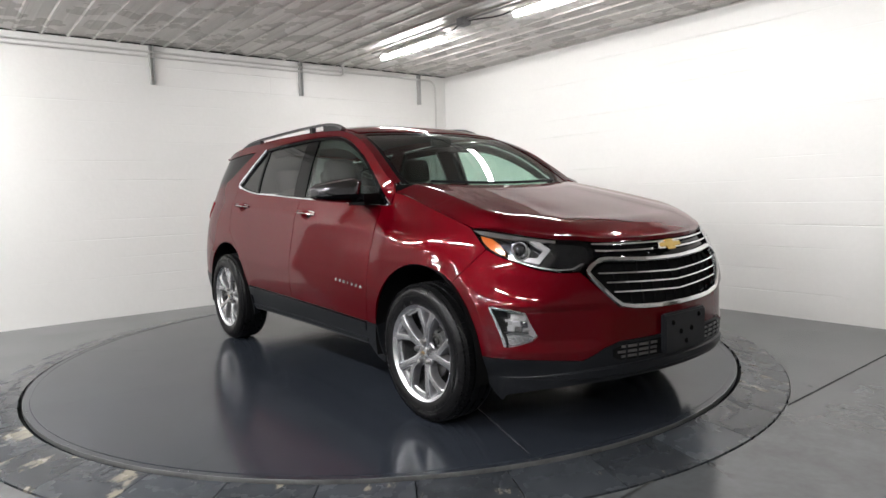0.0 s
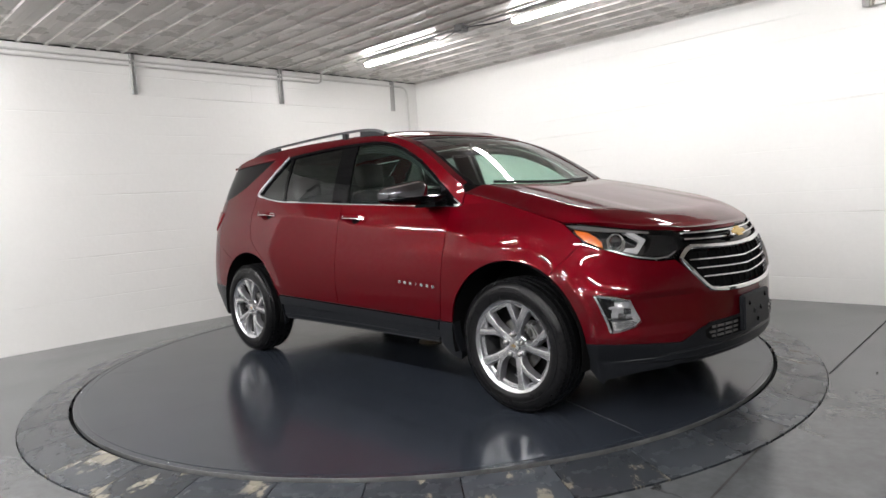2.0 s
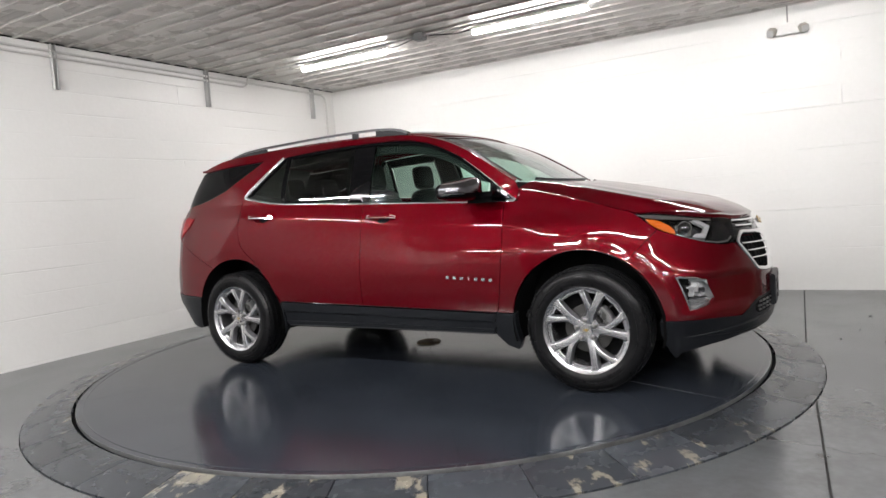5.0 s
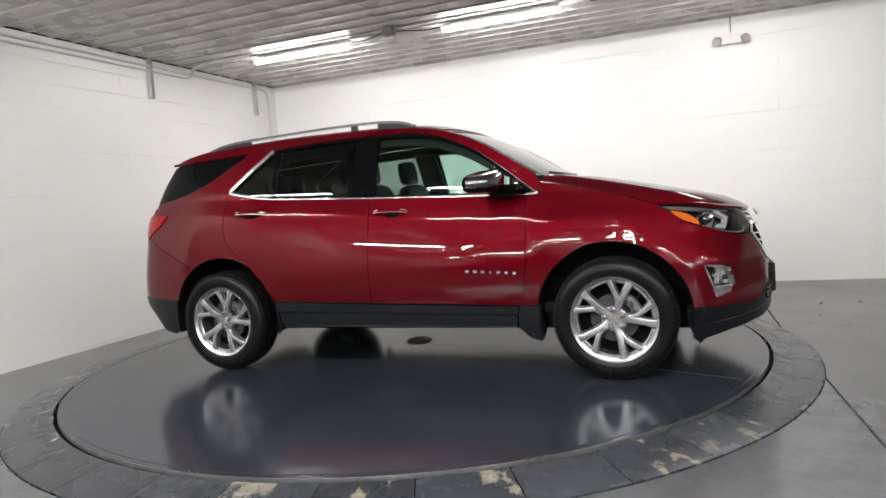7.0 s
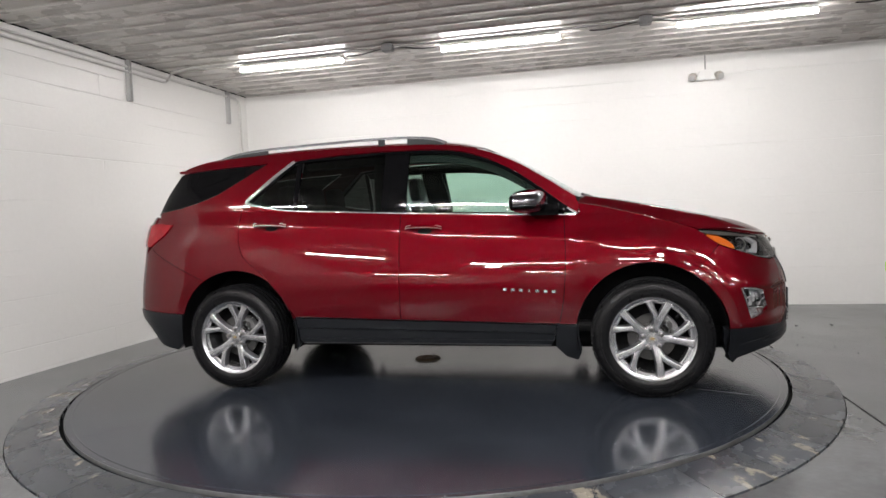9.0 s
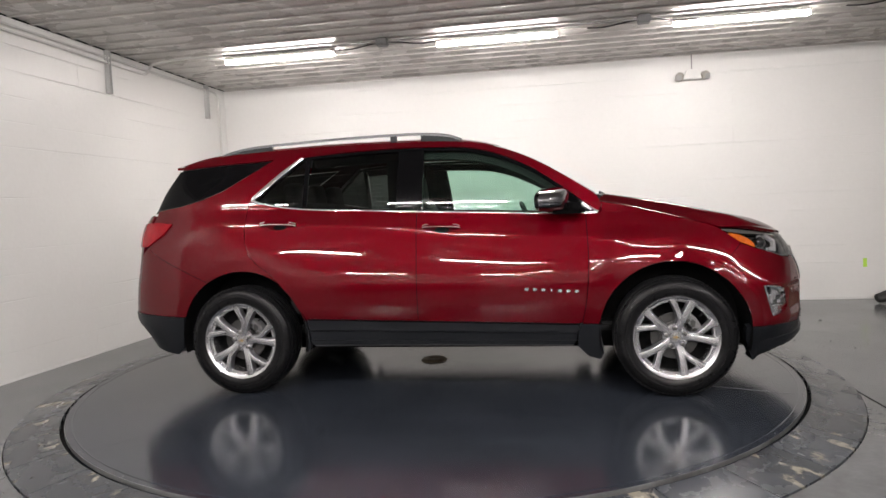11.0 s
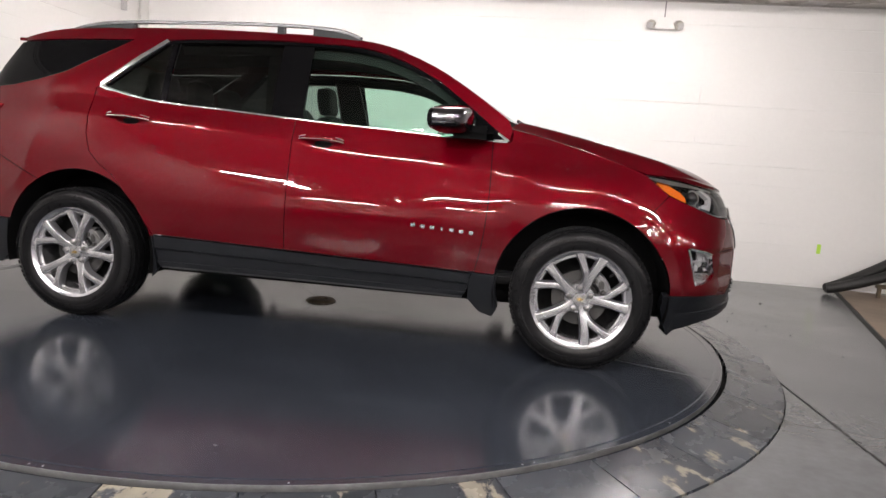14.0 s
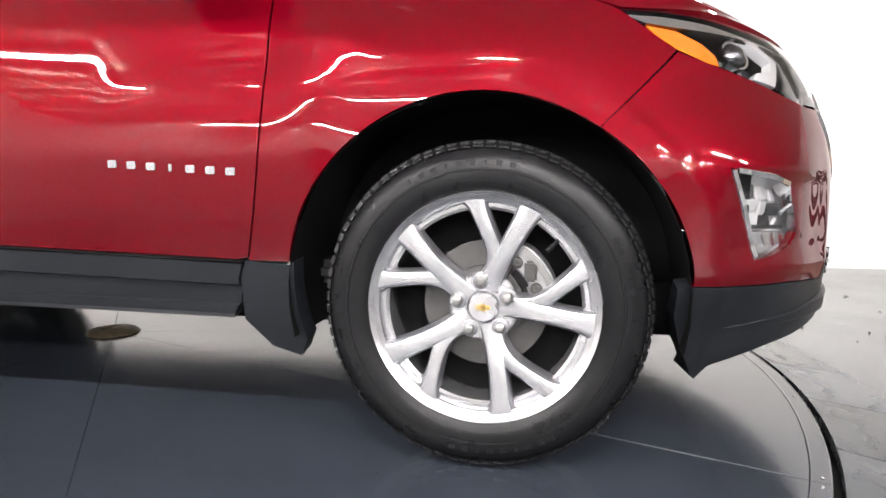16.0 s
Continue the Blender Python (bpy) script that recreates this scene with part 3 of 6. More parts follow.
for k in range(40):
    ob = plate if k == 0 else plate.copy()
    if k:
        scene.collection.objects.link(ob)
    a = -49.9 + 9 * k
    ob.location, ob.rotation_euler = (CX, CY, 0), (0, 0, radians(a))
    a = (a + 184.5) % 360 - 180
    if -86 < a < -61 or -48 < a < -24:
        ob.data = worn_mesh
    elif -112 < a < 10:
        ob.data = scuffed_mesh

# bright screws round the platform's edge and dark slots in the skirt's seams
screw_bm = lathe([(0.0042, -0.003), (0.0042, 0.001), (0.003, 0.0022), (0.0005, 0.0022)], 10, "z")
screw = part("rim_screw", screw_bm, ALLOY, turntable)
slot_bm = box((R_IN + 0.045, -0.006, -0.02), (R_IN + 0.115, 0.006, -0.0085), 0.0)
bmesh.ops.transform(slot_bm, matrix=Matrix.Translation((0, 0, -0.004)) @ Matrix.Rotation(radians(8.7), 4, "Y"), verts=slot_bm.verts)
for v in slot_bm.verts:
    v.co.z = -0.009 - (math.hypot(v.co.x, v.co.y) - R_IN) * 0.144 + (0.0022 if v.co.z > sum(q.co.z for q in slot_bm.verts) / 8 else -0.01)
slot = part("skirt_slot", slot_bm, GAP, turntable, smooth=False)
first_screw, first_slot = True, True
for k in range(10):
    for off in (-0.5, 0.6, 14.0 + 5 * math.sin(5 * k)):
        ob = screw if first_screw else screw.copy()
        if not first_screw:
            scene.collection.objects.link(ob)
        first_screw = False
        a = radians(-19.5 + 36 * k + off)
        ob.location = (CX + (R_IN - 0.018) * math.cos(a), CY + (R_IN - 0.018) * math.sin(a), 0)
for k in range(40):
    ob = slot if first_slot else slot.copy()
    if not first_slot:
        scene.collection.objects.link(ob)
    first_slot = False
    ob.location, ob.rotation_euler = (CX, CY, 0), (0, 0, radians(-49.9 + 9 * k + (0.25 if k % 3 else -0.2)))

# ---- the car's surfaces; forward is +x, its half-width is measured from its own centre line ----
CAR_Y = 0.03
PLAN = [(2.25, 0.0), (2.245, 0.15), (2.215, 0.35), (2.15, 0.55), (2.05, 0.70), (1.90, 0.815), (1.70, 0.88), (1.50, 0.915), (1.30, 0.928),
        (1.05, 0.925), (0.80, 0.915), (0.4, 0.905), (0.0, 0.90), (-0.4, 0.903), (-0.9, 0.912), (-1.3, 0.922), (-1.6, 0.918), (-1.85, 0.893), (-2.08, 0.825),
        (-2.23, 0.71), (-2.32, 0.52), (-2.365, 0.3), (-2.38, 0.0)]
plan_s = [0.0]
for (a, b), (c, d) in zip(PLAN, PLAN[1:]):
    plan_s.append(plan_s[-1] + math.hypot(c - a, d - b))


def natural(xs, ys, n=3000):
    """Natural cubic spline as a dense table."""
    x, y = np.array(xs, float), np.array(ys, float)
    h = np.diff(x)
    a = np.eye(len(x))
    r = np.zeros(len(x))
    for k in range(1, len(x) - 1):
        a[k, k - 1:k + 2] = h[k - 1], 2 * (h[k - 1] + h[k]), h[k]
        r[k] = 6 * ((y[k + 1] - y[k]) / h[k] - (y[k] - y[k - 1]) / h[k - 1])
    m = np.linalg.solve(a, r)
    q = np.linspace(x[0], x[-1], n)
    k = np.clip(np.searchsorted(x, q, side="right") - 1, 0, len(h) - 1)
    u, w = x[k + 1] - q, q - x[k]
    return q, m[k] * u**3 / (6 * h[k]) + m[k + 1] * w**3 / (6 * h[k]) + (y[k] / h[k] - m[k] * h[k] / 6) * u + (y[k + 1] / h[k] - m[k + 1] * h[k] / 6) * w


SQ, PX = natural(plan_s, [p[0] for p in PLAN])
_, PY = natural(plan_s, [p[1] for p in PLAN])
tx, ty = np.gradient(PX, SQ), np.gradient(PY, SQ)
tl = np.hypot(tx, ty)
NX, NY = ty / tl, -tx / tl
S_END = plan_s[-1]


def s_of_x(x):
    """The measure along the plan line of a place on the car's flank."""
    return np.interp(-np.asarray(x, float), -PX, SQ)


SIDE = curve_table([(0.0, -0.10), (0.2, -0.06), (0.30, -0.035), (0.42, -0.015), (0.50, -0.006), (0.58, -0.001), (0.66, -0.001), (0.74, -0.009), (0.82, -0.024), (0.90, -0.044), (0.98, -0.068),
                    (1.06, -0.095), (1.12, -0.115), (1.2, -0.136), (1.3, -0.164), (1.4, -0.197), (1.5, -0.236), (1.58, -0.274), (1.63, -0.31), (1.75, -0.45)])
NOSE = curve_table([(0.0, -0.22), (0.15, -0.13), (0.22, -0.07), (0.28, -0.018), (0.34, -0.010), (0.40, -0.003), (0.45, 0.0), (0.6, 0.0), (0.71, -0.014), (0.80, -0.044), (0.86, -0.071), (0.92, -0.11), (0.96, -0.16), (1.02, -0.26), (1.4, -0.9)])
BACK = curve_table([(0.0, -0.5), (0.2, -0.32), (0.3, -0.20), (0.35, -0.135), (0.41, -0.06), (0.465, -0.006), (0.51, 0.004), (0.58, 0.0), (0.7, -0.015), (0.87, -0.045), (1.1, -0.075), (1.2, -0.14), (1.5, -0.42), (1.6, -0.5), (1.75, -0.7)])
ARCH_F, ARCH_R, ARCH_RADIUS = (1.355, 0.375), (-1.34, 0.38), 0.432


# the shoulder crease: the door skin below it, the steeper skin from it up to the window line
CREASE = curve_table([(-2.5, 1.055), (-1.0, 1.055), (-0.28, 1.037), (0.1, 1.003), (0.5, 1.0), (0.86, 0.997), (1.18, 0.972), (2.5, 0.95)])
DOOR_SKIN = curve_table([(0.0, -0.10), (0.2, -0.06), (0.30, -0.035), (0.42, -0.015), (0.50, -0.006), (0.58, -0.001), (0.66, -0.001), (0.74, -0.009), (0.82, -0.0235), (0.90, -0.040), (0.98, -0.0565), (1.06, -0.074), (1.15, -0.094), (1.75, -0.2)])
BELT_Z, BELT_D = 1.15, -0.1225
FALL = curve_table([(0.6, 0.97), (0.9, 0.945), (1.02, 0.933), (1.15, 0.890), (1.28, 0.8815), (1.355, 0.881), (1.43, 0.8754), (1.5, 0.8598), (1.6, 0.818)])


def soft_ramp(a, w):
    """Nought below nought, a above it, with a bend of width w."""
    q = np.clip(a / w, -30, 30)
    return np.where(q > 29, a, w * np.log1p(np.exp(q)))


def creased(x, z):
    """The flank's profile with the shoulder crease in it."""
    at = CREASE(x)
    slope = (DOOR_SKIN(at) - BELT_D) / (BELT_Z - at)
    low, high, w = DOOR_SKIN(z), BELT_D + slope * (BELT_Z - z), 0.0011
    m = np.minimum(low, high)
    return np.where(z < BELT_Z, m - w * np.log(np.exp((m - low) / w) + np.exp((m - high) / w)), SIDE(z))


def flank_place(s, z):
    s, z = np.asarray(s, float), np.asarray(z, float)
    x, y, nx, ny = (np.interp(s, SQ, t) for t in (PX, PY, NX, NY))
    rise = -0.045 * np.clip(x, -1.9, 1.7) * smoothstep(0.6, 1.0, z) * (1 - 0.7 * smoothstep(1.25, 1.5, z))
    doors = smoothstep(-1.95, -0.9, x) * (1 - smoothstep(1.35, 1.65, x))
    d = SIDE(z - rise) * (1 - doors) + creased(x, z - rise) * doors
    # the front fender: two lines, of which the upper one falls to the ridge round the arch
    fender = -0.001 - 0.11 * soft_ramp(z - 0.69, 0.03) - 0.10 * soft_ramp(z - 0.808, 0.004) - 0.17 * soft_ramp(z - FALL(x), 0.004)
    share = smoothstep(0.86, 1.02, x) * (1 - smoothstep(1.36, 1.58, x)) * smoothstep(0.56, 0.70, z) * (1 - smoothstep(0.93, 1.03, z))
    d = d + (fender - d) * share
    w = nx**2
    d = (1 - w) * d + w * np.where(nx > 0, NOSE(z), BACK(z))
    # the ridge round each wheel arch, with a steeper band below it
    for (cx, cz), k in ((ARCH_F, 0.10), (ARCH_R, 0.05)):
        r = np.hypot(x - cx, z - cz)
        band = soft_ramp(0.506 - r, 0.003) - soft_ramp(0.456 - r, 0.008)
        d = d - k * band * smoothstep(0.3, 0.5, z) * (smoothstep(1.34, 1.56, x) if cx > 0 else 1.0)
    d = d - 0.45 * np.clip(z - 0.88, 0, 0.3) ** 2 * smoothstep(0.8, 1.15, x)
    # the second crease, which begins in the front door and runs into the fender; the pocket round the fog lamps
    d = d - 0.04 * soft_ramp(0.615 - z, 0.016) * doors * (1 - smoothstep(0.8, 1.3, x)) * smoothstep(-1.2, -0.6, x)
    ridge = 0.0063 * smoothstep(0.64, 0.835, z) - 0.105 * (soft_ramp(z - 0.835, 0.006) - soft_ramp(z - 0.895, 0.014))
    d = d + ridge * smoothstep(0.42, 0.68, x) * (1 - smoothstep(0.9, 1.12, x))
    # the bumper's square corners
    d = d + 0.046 * smoothstep(0.62, 0.94, s) * (1 - smoothstep(0.97, 1.22, s)) * smoothstep(0.28, 0.46, z) * (1 - smoothstep(0.62, 0.84, z))
    front_r = np.hypot(x - ARCH_F[0], z - ARCH_F[1])
    d = d + 0.007 * (1 - smoothstep(0.05, 0.08, front_r - ARCH_RADIUS)) * smoothstep(1.55, 1.68, x) * (1 - smoothstep(0.72, 0.84, z))
    d = d - 0.013 * smoothstep(0.44, 0.60, s) * (1 - smoothstep(0.95, 1.03, s)) * smoothstep(0.43, 0.50, z) * (1 - smoothstep(0.615, 0.65, z))
    return np.stack([x + nx * d, y + ny * d, z], -1)


def flank(s, z):
    """Place and normal on the flank, on the +y side of the centre line."""
    e = 0.004
    p = flank_place(s, z)
    a = flank_place(np.asarray(s) + e, z) - flank_place(np.asarray(s) - e, z)
    b = flank_place(s, np.asarray(z) + e) - flank_place(s, np.asarray(z) - e)
    n = np.cross(b, a)
    n = n / np.linalg.norm(n, axis=-1, keepdims=True)
    out = np.stack([np.interp(s, SQ, NX), np.interp(s, SQ, NY), 0 * p[..., 2]], -1)
    n = n * np.where((n * out).sum(-1, keepdims=True) < 0, -1, 1)
    return p, n


EDGE = curve_table([(-2.3, 1.38), (-2.1, 1.455), (-1.9, 1.525), (-1.54, 1.585), (-1.18, 1.603), (-0.74, 1.615), (-0.17, 1.61), (0.13, 1.59), (0.38, 1.53), (0.56, 1.452), (0.73, 1.35), (0.9, 1.235), (1.05, 1.135), (1.2, 1.09)])
CROWN = curve_table([(-2.3, 0.05), (-1.5, 0.05), (0.0, 0.045), (0.5, 0.014), (0.8, 0.010), (1.2, 0.03)])
BOW = curve_table([(-2.3, -0.14), (-1.9, -0.12), (-1.2, 0.0), (0.0, 0.02), (0.35, 0.032), (0.7, 0.042), (1.05, 0.08), (1.2, 0.10)])


def crown_place(x, v):
    """The top of the cabin: x along the roof's edge, v from -1 to 1 across it."""
    x, v = np.asarray(x, float), np.asarray(v, float)
    z = EDGE(x)
    e = flank_place(s_of_x(x), z)
    return np.stack([e[..., 0] + BOW(x) * (1 - v**2), e[..., 1] * v, z + CROWN(x) * (1 - np.abs(v) ** 3)], -1)


def crown(x, v):
    e = 0.004
    p = crown_place(x, v)
    a = crown_place(np.asarray(x) + e, v) - crown_place(np.asarray(x) - e, v)
    b = crown_place(x, np.asarray(v) + e) - crown_place(x, np.asarray(v) - e)
    n = np.cross(a, b)
    n = n / np.linalg.norm(n, axis=-1, keepdims=True)
    return p, n * np.where(n[..., 2:] < 0, -1, 1)


def fx(poly):
    """An outline in x and z turned into the flank's own measures."""
    return [(float(s_of_x(p[0])), p[1]) for p in poly]


def arc(c, r, a0, a1, n=24):
    return [(c[0] + r * math.cos(radians(a0 + (a1 - a0) * k / n)), c[1] + r * math.sin(radians(a0 + (a1 - a0) * k / n))) for k in range(n + 1)]


car = thing("suv", "glossy deep red SUV with chrome trim, parked on the turntable", "car", at=(0, CAR_Y, 0))

BELT = [(-1.285, 1.262), (-1.12, 1.222), (-0.93, 1.195), (-0.6, 1.175), (-0.2, 1.15), (0.3, 1.125), (0.72, 1.105), (0.93, 1.10)]
TOPLINE = [(-0.955, 1.538), (-0.65, 1.557), (-0.34, 1.565), (0.02, 1.557), (0.15, 1.543), (0.26, 1.518), (0.38, 1.475), (0.56, 1.385), (0.72, 1.27), (0.86, 1.16), (0.93, 1.10)]
belt_z = curve_table(BELT)
top_z = curve_table([(-1.285, 1.262)] + TOPLINE)
roof_line = [(x, float(EDGE(x))) for x in np.linspace(1.05, -1.9, 60)]
DOOR_B, DOOR_A = -0.175, curve_table([(0.43, 0.825), (0.56, 0.853), (0.7, 0.869), (0.85, 0.875), (1.0, 0.870), (1.12, 0.863)])
DOOR_C = [(-0.905, 0.485), (-1.0, 0.64), (-1.14, 0.79), (-1.22, 0.845), (-1.285, 0.91), (-1.315, 1.0), (-1.322, 1.1), (-1.312, 1.255)]
g = 0.0025
SILL_TOP = curve_table([(-1.0, 0.495), (-0.17, 0.468), (0.84, 0.44), (1.0, 0.435)])

hood_z = curve_table([(0.93, 1.172), (1.06, 1.148), (1.2, 1.115), (1.35, 1.077), (1.5, 1.036), (1.66, 0.99)])

DOORS = {}
GRIPS = ((-0.135, 0.10, 1.052, 1.045), (-1.21, -0.965, 1.108, 1.098))
POCKETS = [[((x0 + x1) / 2 + 0.072 * math.cos(radians(a)), (z0 + z1) / 2 - 0.008 + 0.030 * math.sin(radians(a))) for a in range(0, 360, 15)] for x0, x1, z0, z1 in GRIPS]


def dished(surface, c, rx, rz, deep):
    """A surface pressed in round a point."""
    def made(s, z):
        p, n = surface(s, z)
        rho = np.clip(((s - c[0]) / rx) ** 2 + ((z - c[1]) / rz) ** 2, 0, 1)
        q = p - n * (deep * (1 - rho**2))[:, None]
        tilt = n.copy()
        tilt[:, 2] -= 1.2 * (z - c[1]) / rz * rho
        return q, tilt / np.linalg.norm(tilt, axis=-1, keepdims=True)
    return made


for side in (-1, 1):
    # body side: pillars, roof rail and rear quarter in one pressing
    body_side = skin("quarter_panel", flank, fx(
        [(0.93, float(EDGE(0.93)))] + [p for p in roof_line if p[0] < 0.91] + [(-1.885, 1.507), (-1.5, 1.527), (-1.16, 1.538), (-1.33, 1.44), (-1.52, 1.335), (-1.68, 1.283), (-1.85, 1.247), (-2.06, 1.226), (-2.09, 1.15), (-1.915, 1.142), (-1.96, 1.07), (-2.085, 0.985),
         (-2.037, 0.953)] + arc(ARCH_R, ARCH_RADIUS, 122.6, 14) + [(-0.905 - g, 0.483)] + [(x - g, z) for x, z in DOOR_C[1:]] + [(-1.30, 1.268)]
        + [(-0.968, 1.546)] + [(x, z + 0.01) for x, z in TOPLINE[1:-1]] + [(0.945, 1.108), (0.955, 1.162)]), PAINT, car, 0.015, side=side)
    skin("bumper_corner", flank, fx([(-2.04, 0.949), (-2.088, 0.981), (-2.16, 0.93), (-2.2, 0.75), (-2.22, 0.535), (-1.768, 0.515)] + arc(ARCH_R, ARCH_RADIUS, 161, 123.3)), PAINT, car, 0.015, side=side)
    front_door = skin("front_door", flank, fx([(DOOR_B + g, float(belt_z(DOOR_B)))] + [(x, float(belt_z(x))) for x in np.linspace(-0.1, 0.86, 12)] + [(float(DOOR_A(z)) - g, z) for z in np.linspace(1.09, 0.45, 14)]
                                 + [(x, float(SILL_TOP(x)) + 0.003) for x in np.linspace(0.8, DOOR_B + g, 10)]), PAINT, car, 0.015, side=side, holes=[fx(POCKETS[0])])
    rear_door = skin("rear_door", flank, fx([(DOOR_B - g, float(belt_z(DOOR_B)))] + [(DOOR_B - g, float(SILL_TOP(DOOR_B)) + 0.003)] + [(x, float(SILL_TOP(x)) + 0.003) for x in np.linspace(-0.3, -0.89, 8)]
                                + [(x + g, z) for x, z in DOOR_C] + [(x, float(belt_z(x))) for x in np.linspace(-1.27, -0.25, 12)]), PAINT, car, 0.015, side=side, holes=[fx(POCKETS[1])])
    skin("front_fender", flank, fx([(float(DOOR_A(z)) + g, z) for z in np.linspace(0.45, 1.095, 14)] + [(0.95, 1.098), (0.960, 1.11)] + [(x, float(hood_z(x)) - 0.004) for x in np.linspace(0.962, 1.62, 12)] + [(1.64, 0.989), (1.66, 0.978), (1.70, 0.945)]) + [(1.0765, 0.8925)] + fx(arc(ARCH_F, ARCH_RADIUS, 55.9, 171) + [(0.83, 0.443)]), PAINT, car, 0.013, side=side)
    DOORS[side] = (front_door, rear_door)
    # dark inner structure, seen in the gaps
    skin("inner_body", flank, fx([(-2.15, 0.45), (-1.85, 0.45)] + arc(ARCH_R, 0.45, 165, 5) + [(-0.86, 0.36), (0.86, 0.36)] + arc(ARCH_F, 0.45, 175, 10) + [(1.9, 0.42), (1.9, 0.8), (1.65, 0.95), (1.2, 1.08), (0.9, 1.10), (-0.2, 1.12), (-1.28, 1.2), (-1.6, 1.2), (-2.0, 1.15), (-2.15, 0.9)]), DARK, car, 0.06, 0, -0.028, side=side)
    # lower cladding
    sill = [(x, float(SILL_TOP(x))) for x in np.linspace(-0.9, 0.815, 16)]
    skin("rocker_cladding", flank, fx(sill + [(0.80, 0.40)] + [(0.80, 0.385), (-0.895, 0.42)]), BLACK_PLASTIC, car, 0.02, 0.03, 0.004, side=side)
    edge, out = flank(*np.array(fx([(x, float(SILL_TOP(x)) - 0.003) for x in np.linspace(-0.895, 0.815, 30)])).T)
    bm = bmesh.new()
    sweep(bm, (edge + out * 0.003) * np.array([1, -side, 1]), circle_section(0.0045, 8), (0, 0, 1))
    part("sill_edge", bm, GLOSS_BLACK, car)
    skin("rocker_trim", flank, fx([(-0.895, 0.412), (0.80, 0.377), (0.79, 0.335), (-0.89, 0.345)]), BLACK_PLASTIC, car, 0.02, 0.04, -0.010, side=side)
    skin("sill_strip", flank, fx([(-0.89, 0.345), (0.79, 0.335), (0.775, 0.312), (-0.875, 0.320)]), BLACK_PLASTIC, car, 0.02, 0.04, 0.0, side=side)
    # paler strip that paints in the floor's reflection along the sill's bottom
    skin("sill_lip", flank, fx([(-0.87, 0.3195), (0.775, 0.3115), (0.77, 0.300), (-0.865, 0.308)]), SATIN, car, 0.02, 0.03, -0.004, side=side)
    skin("front_mudguard", flank, fx([(0.82, 0.44)] + [(0.925, 0.434)] + arc(ARCH_F, ARCH_RADIUS - 0.012, 171, 196, 6) + [(0.93, 0.215), (0.86, 0.235), (0.80, 0.30), (0.805, 0.4)]), BLACK_PLASTIC, car, 0.02, 0.05, 0.0, side=side)
    skin("rear_mudguard", flank, fx([(-0.915, 0.49), (-0.9, 0.42), (-0.895, 0.30), (-0.93, 0.25)] + arc(ARCH_R, ARCH_RADIUS, -8, 12, 5)), BLACK_PLASTIC, car, 0.02, 0.05, 0.0, side=side)
    # glass
    skin("front_window", flank, fx([(-0.145 if side > 0 else -0.22, float(belt_z(-0.145)) + 0.012)] + [(x, float(belt_z(x)) + 0.012) for x in np.linspace(0.0, 0.74, 8)] + [(0.755, 1.235)] + [(x, float(top_z(x)) - 0.012) for x in np.linspace(0.7, -0.14 if side > 0 else -0.215, 18)]),
         CLEAR, front_door, 0.04, 0.0, -0.012, side=side)
    skin("mirror_sail", flank, fx([(0.765, float(belt_z(0.765)) + 0.008), (0.905, 1.108), (0.765, 1.232)]), GLOSS_BLACK, front_door, 0.03, 0.01, -0.006, side=side)
    skin("rear_window", flank, fx([(-0.315, float(belt_z(-0.315)) + 0.012)] + [(-0.305, 1.55)] + [(x, float(top_z(x)) - 0.012) for x in np.linspace(-0.36, -0.89, 8)] + [(x, float(belt_z(x)) + 0.012) for x in np.linspace(-0.91, -0.37, 6)]),
         TINTED if side > 0 else PALE_TINT, rear_door, 0.04, 0.0, -0.012, side=side)
    skin("quarter_window", flank, fx([(-0.94, float(belt_z(-0.94)) + 0.012), (-0.935, 1.52), (-0.965, 1.518), (-1.1, 1.405), (-1.245, 1.275), (-1.23, 1.263), (-1.1, 1.235)]), TINTED, rear_door, 0.04, 0.0, -0.012, side=side)
    skin("centre_pillar", flank, fx([(-0.316, float(belt_z(-0.316)) + 0.004), (-0.144 if side > 0 else -0.17, float(belt_z(-0.144)) + 0.004), (-0.139 if side > 0 else -0.21, 1.555), (-0.306, 1.557)]), GLOSS_BLACK, car, 0.03, 0.02, -0.007, side=side)
    skin("window_divider", flank, fx([(-0.94, 1.2), (-0.912, 1.2), (-0.905, 1.535), (-0.935, 1.53)]), GLOSS_BLACK, rear_door, 0.03, 0.015, -0.006, side=side)
    # rubber frame round the side windows
    bm = bmesh.new()
    ring = [(x, float(top_z(x)) - 0.006) for x in np.linspace(0.9, -0.93, 40)] + [(-0.965, 1.525), (-1.262, 1.272)]
    p, q = flank(*np.array(fx(ring)).T)
    p = p - q * 0.006
    flip = np.array([1, -side, 1])
    sweep(bm, p * flip, [(-0.009, -0.006), (0.009, -0.006), (0.009, 0.006), (-0.009, 0.006)], [tuple(k) for k in q * flip])
    part("window_seal", bm, GLOSS_BLACK, car)
    # bright strip along the belt line and up the rear pillar
    bm = bmesh.new()
    path = [(0.885, 1.143), (0.918, 1.120), (0.938, 1.107)] + [(x, float(belt_z(x)) + 0.002) for x in np.linspace(0.932, -1.2, 40)] + [(-1.25, 1.252), (-1.283, 1.266), (-1.284, 1.278)] + [(-1.25, 1.305), (-1.1, 1.432), (-0.96, 1.54)]
    p, q = flank(*np.array(fx(path)).T)
    p = p + q * 0.002
    wide = [0.55 + 0.12 * k for k in range(3)] + [0.85 if k < 2 else 0.5 if k < 40 else 1.15 if k < 43 else 1.5 - 0.12 * (k - 43) for k in range(len(path) - 3)]
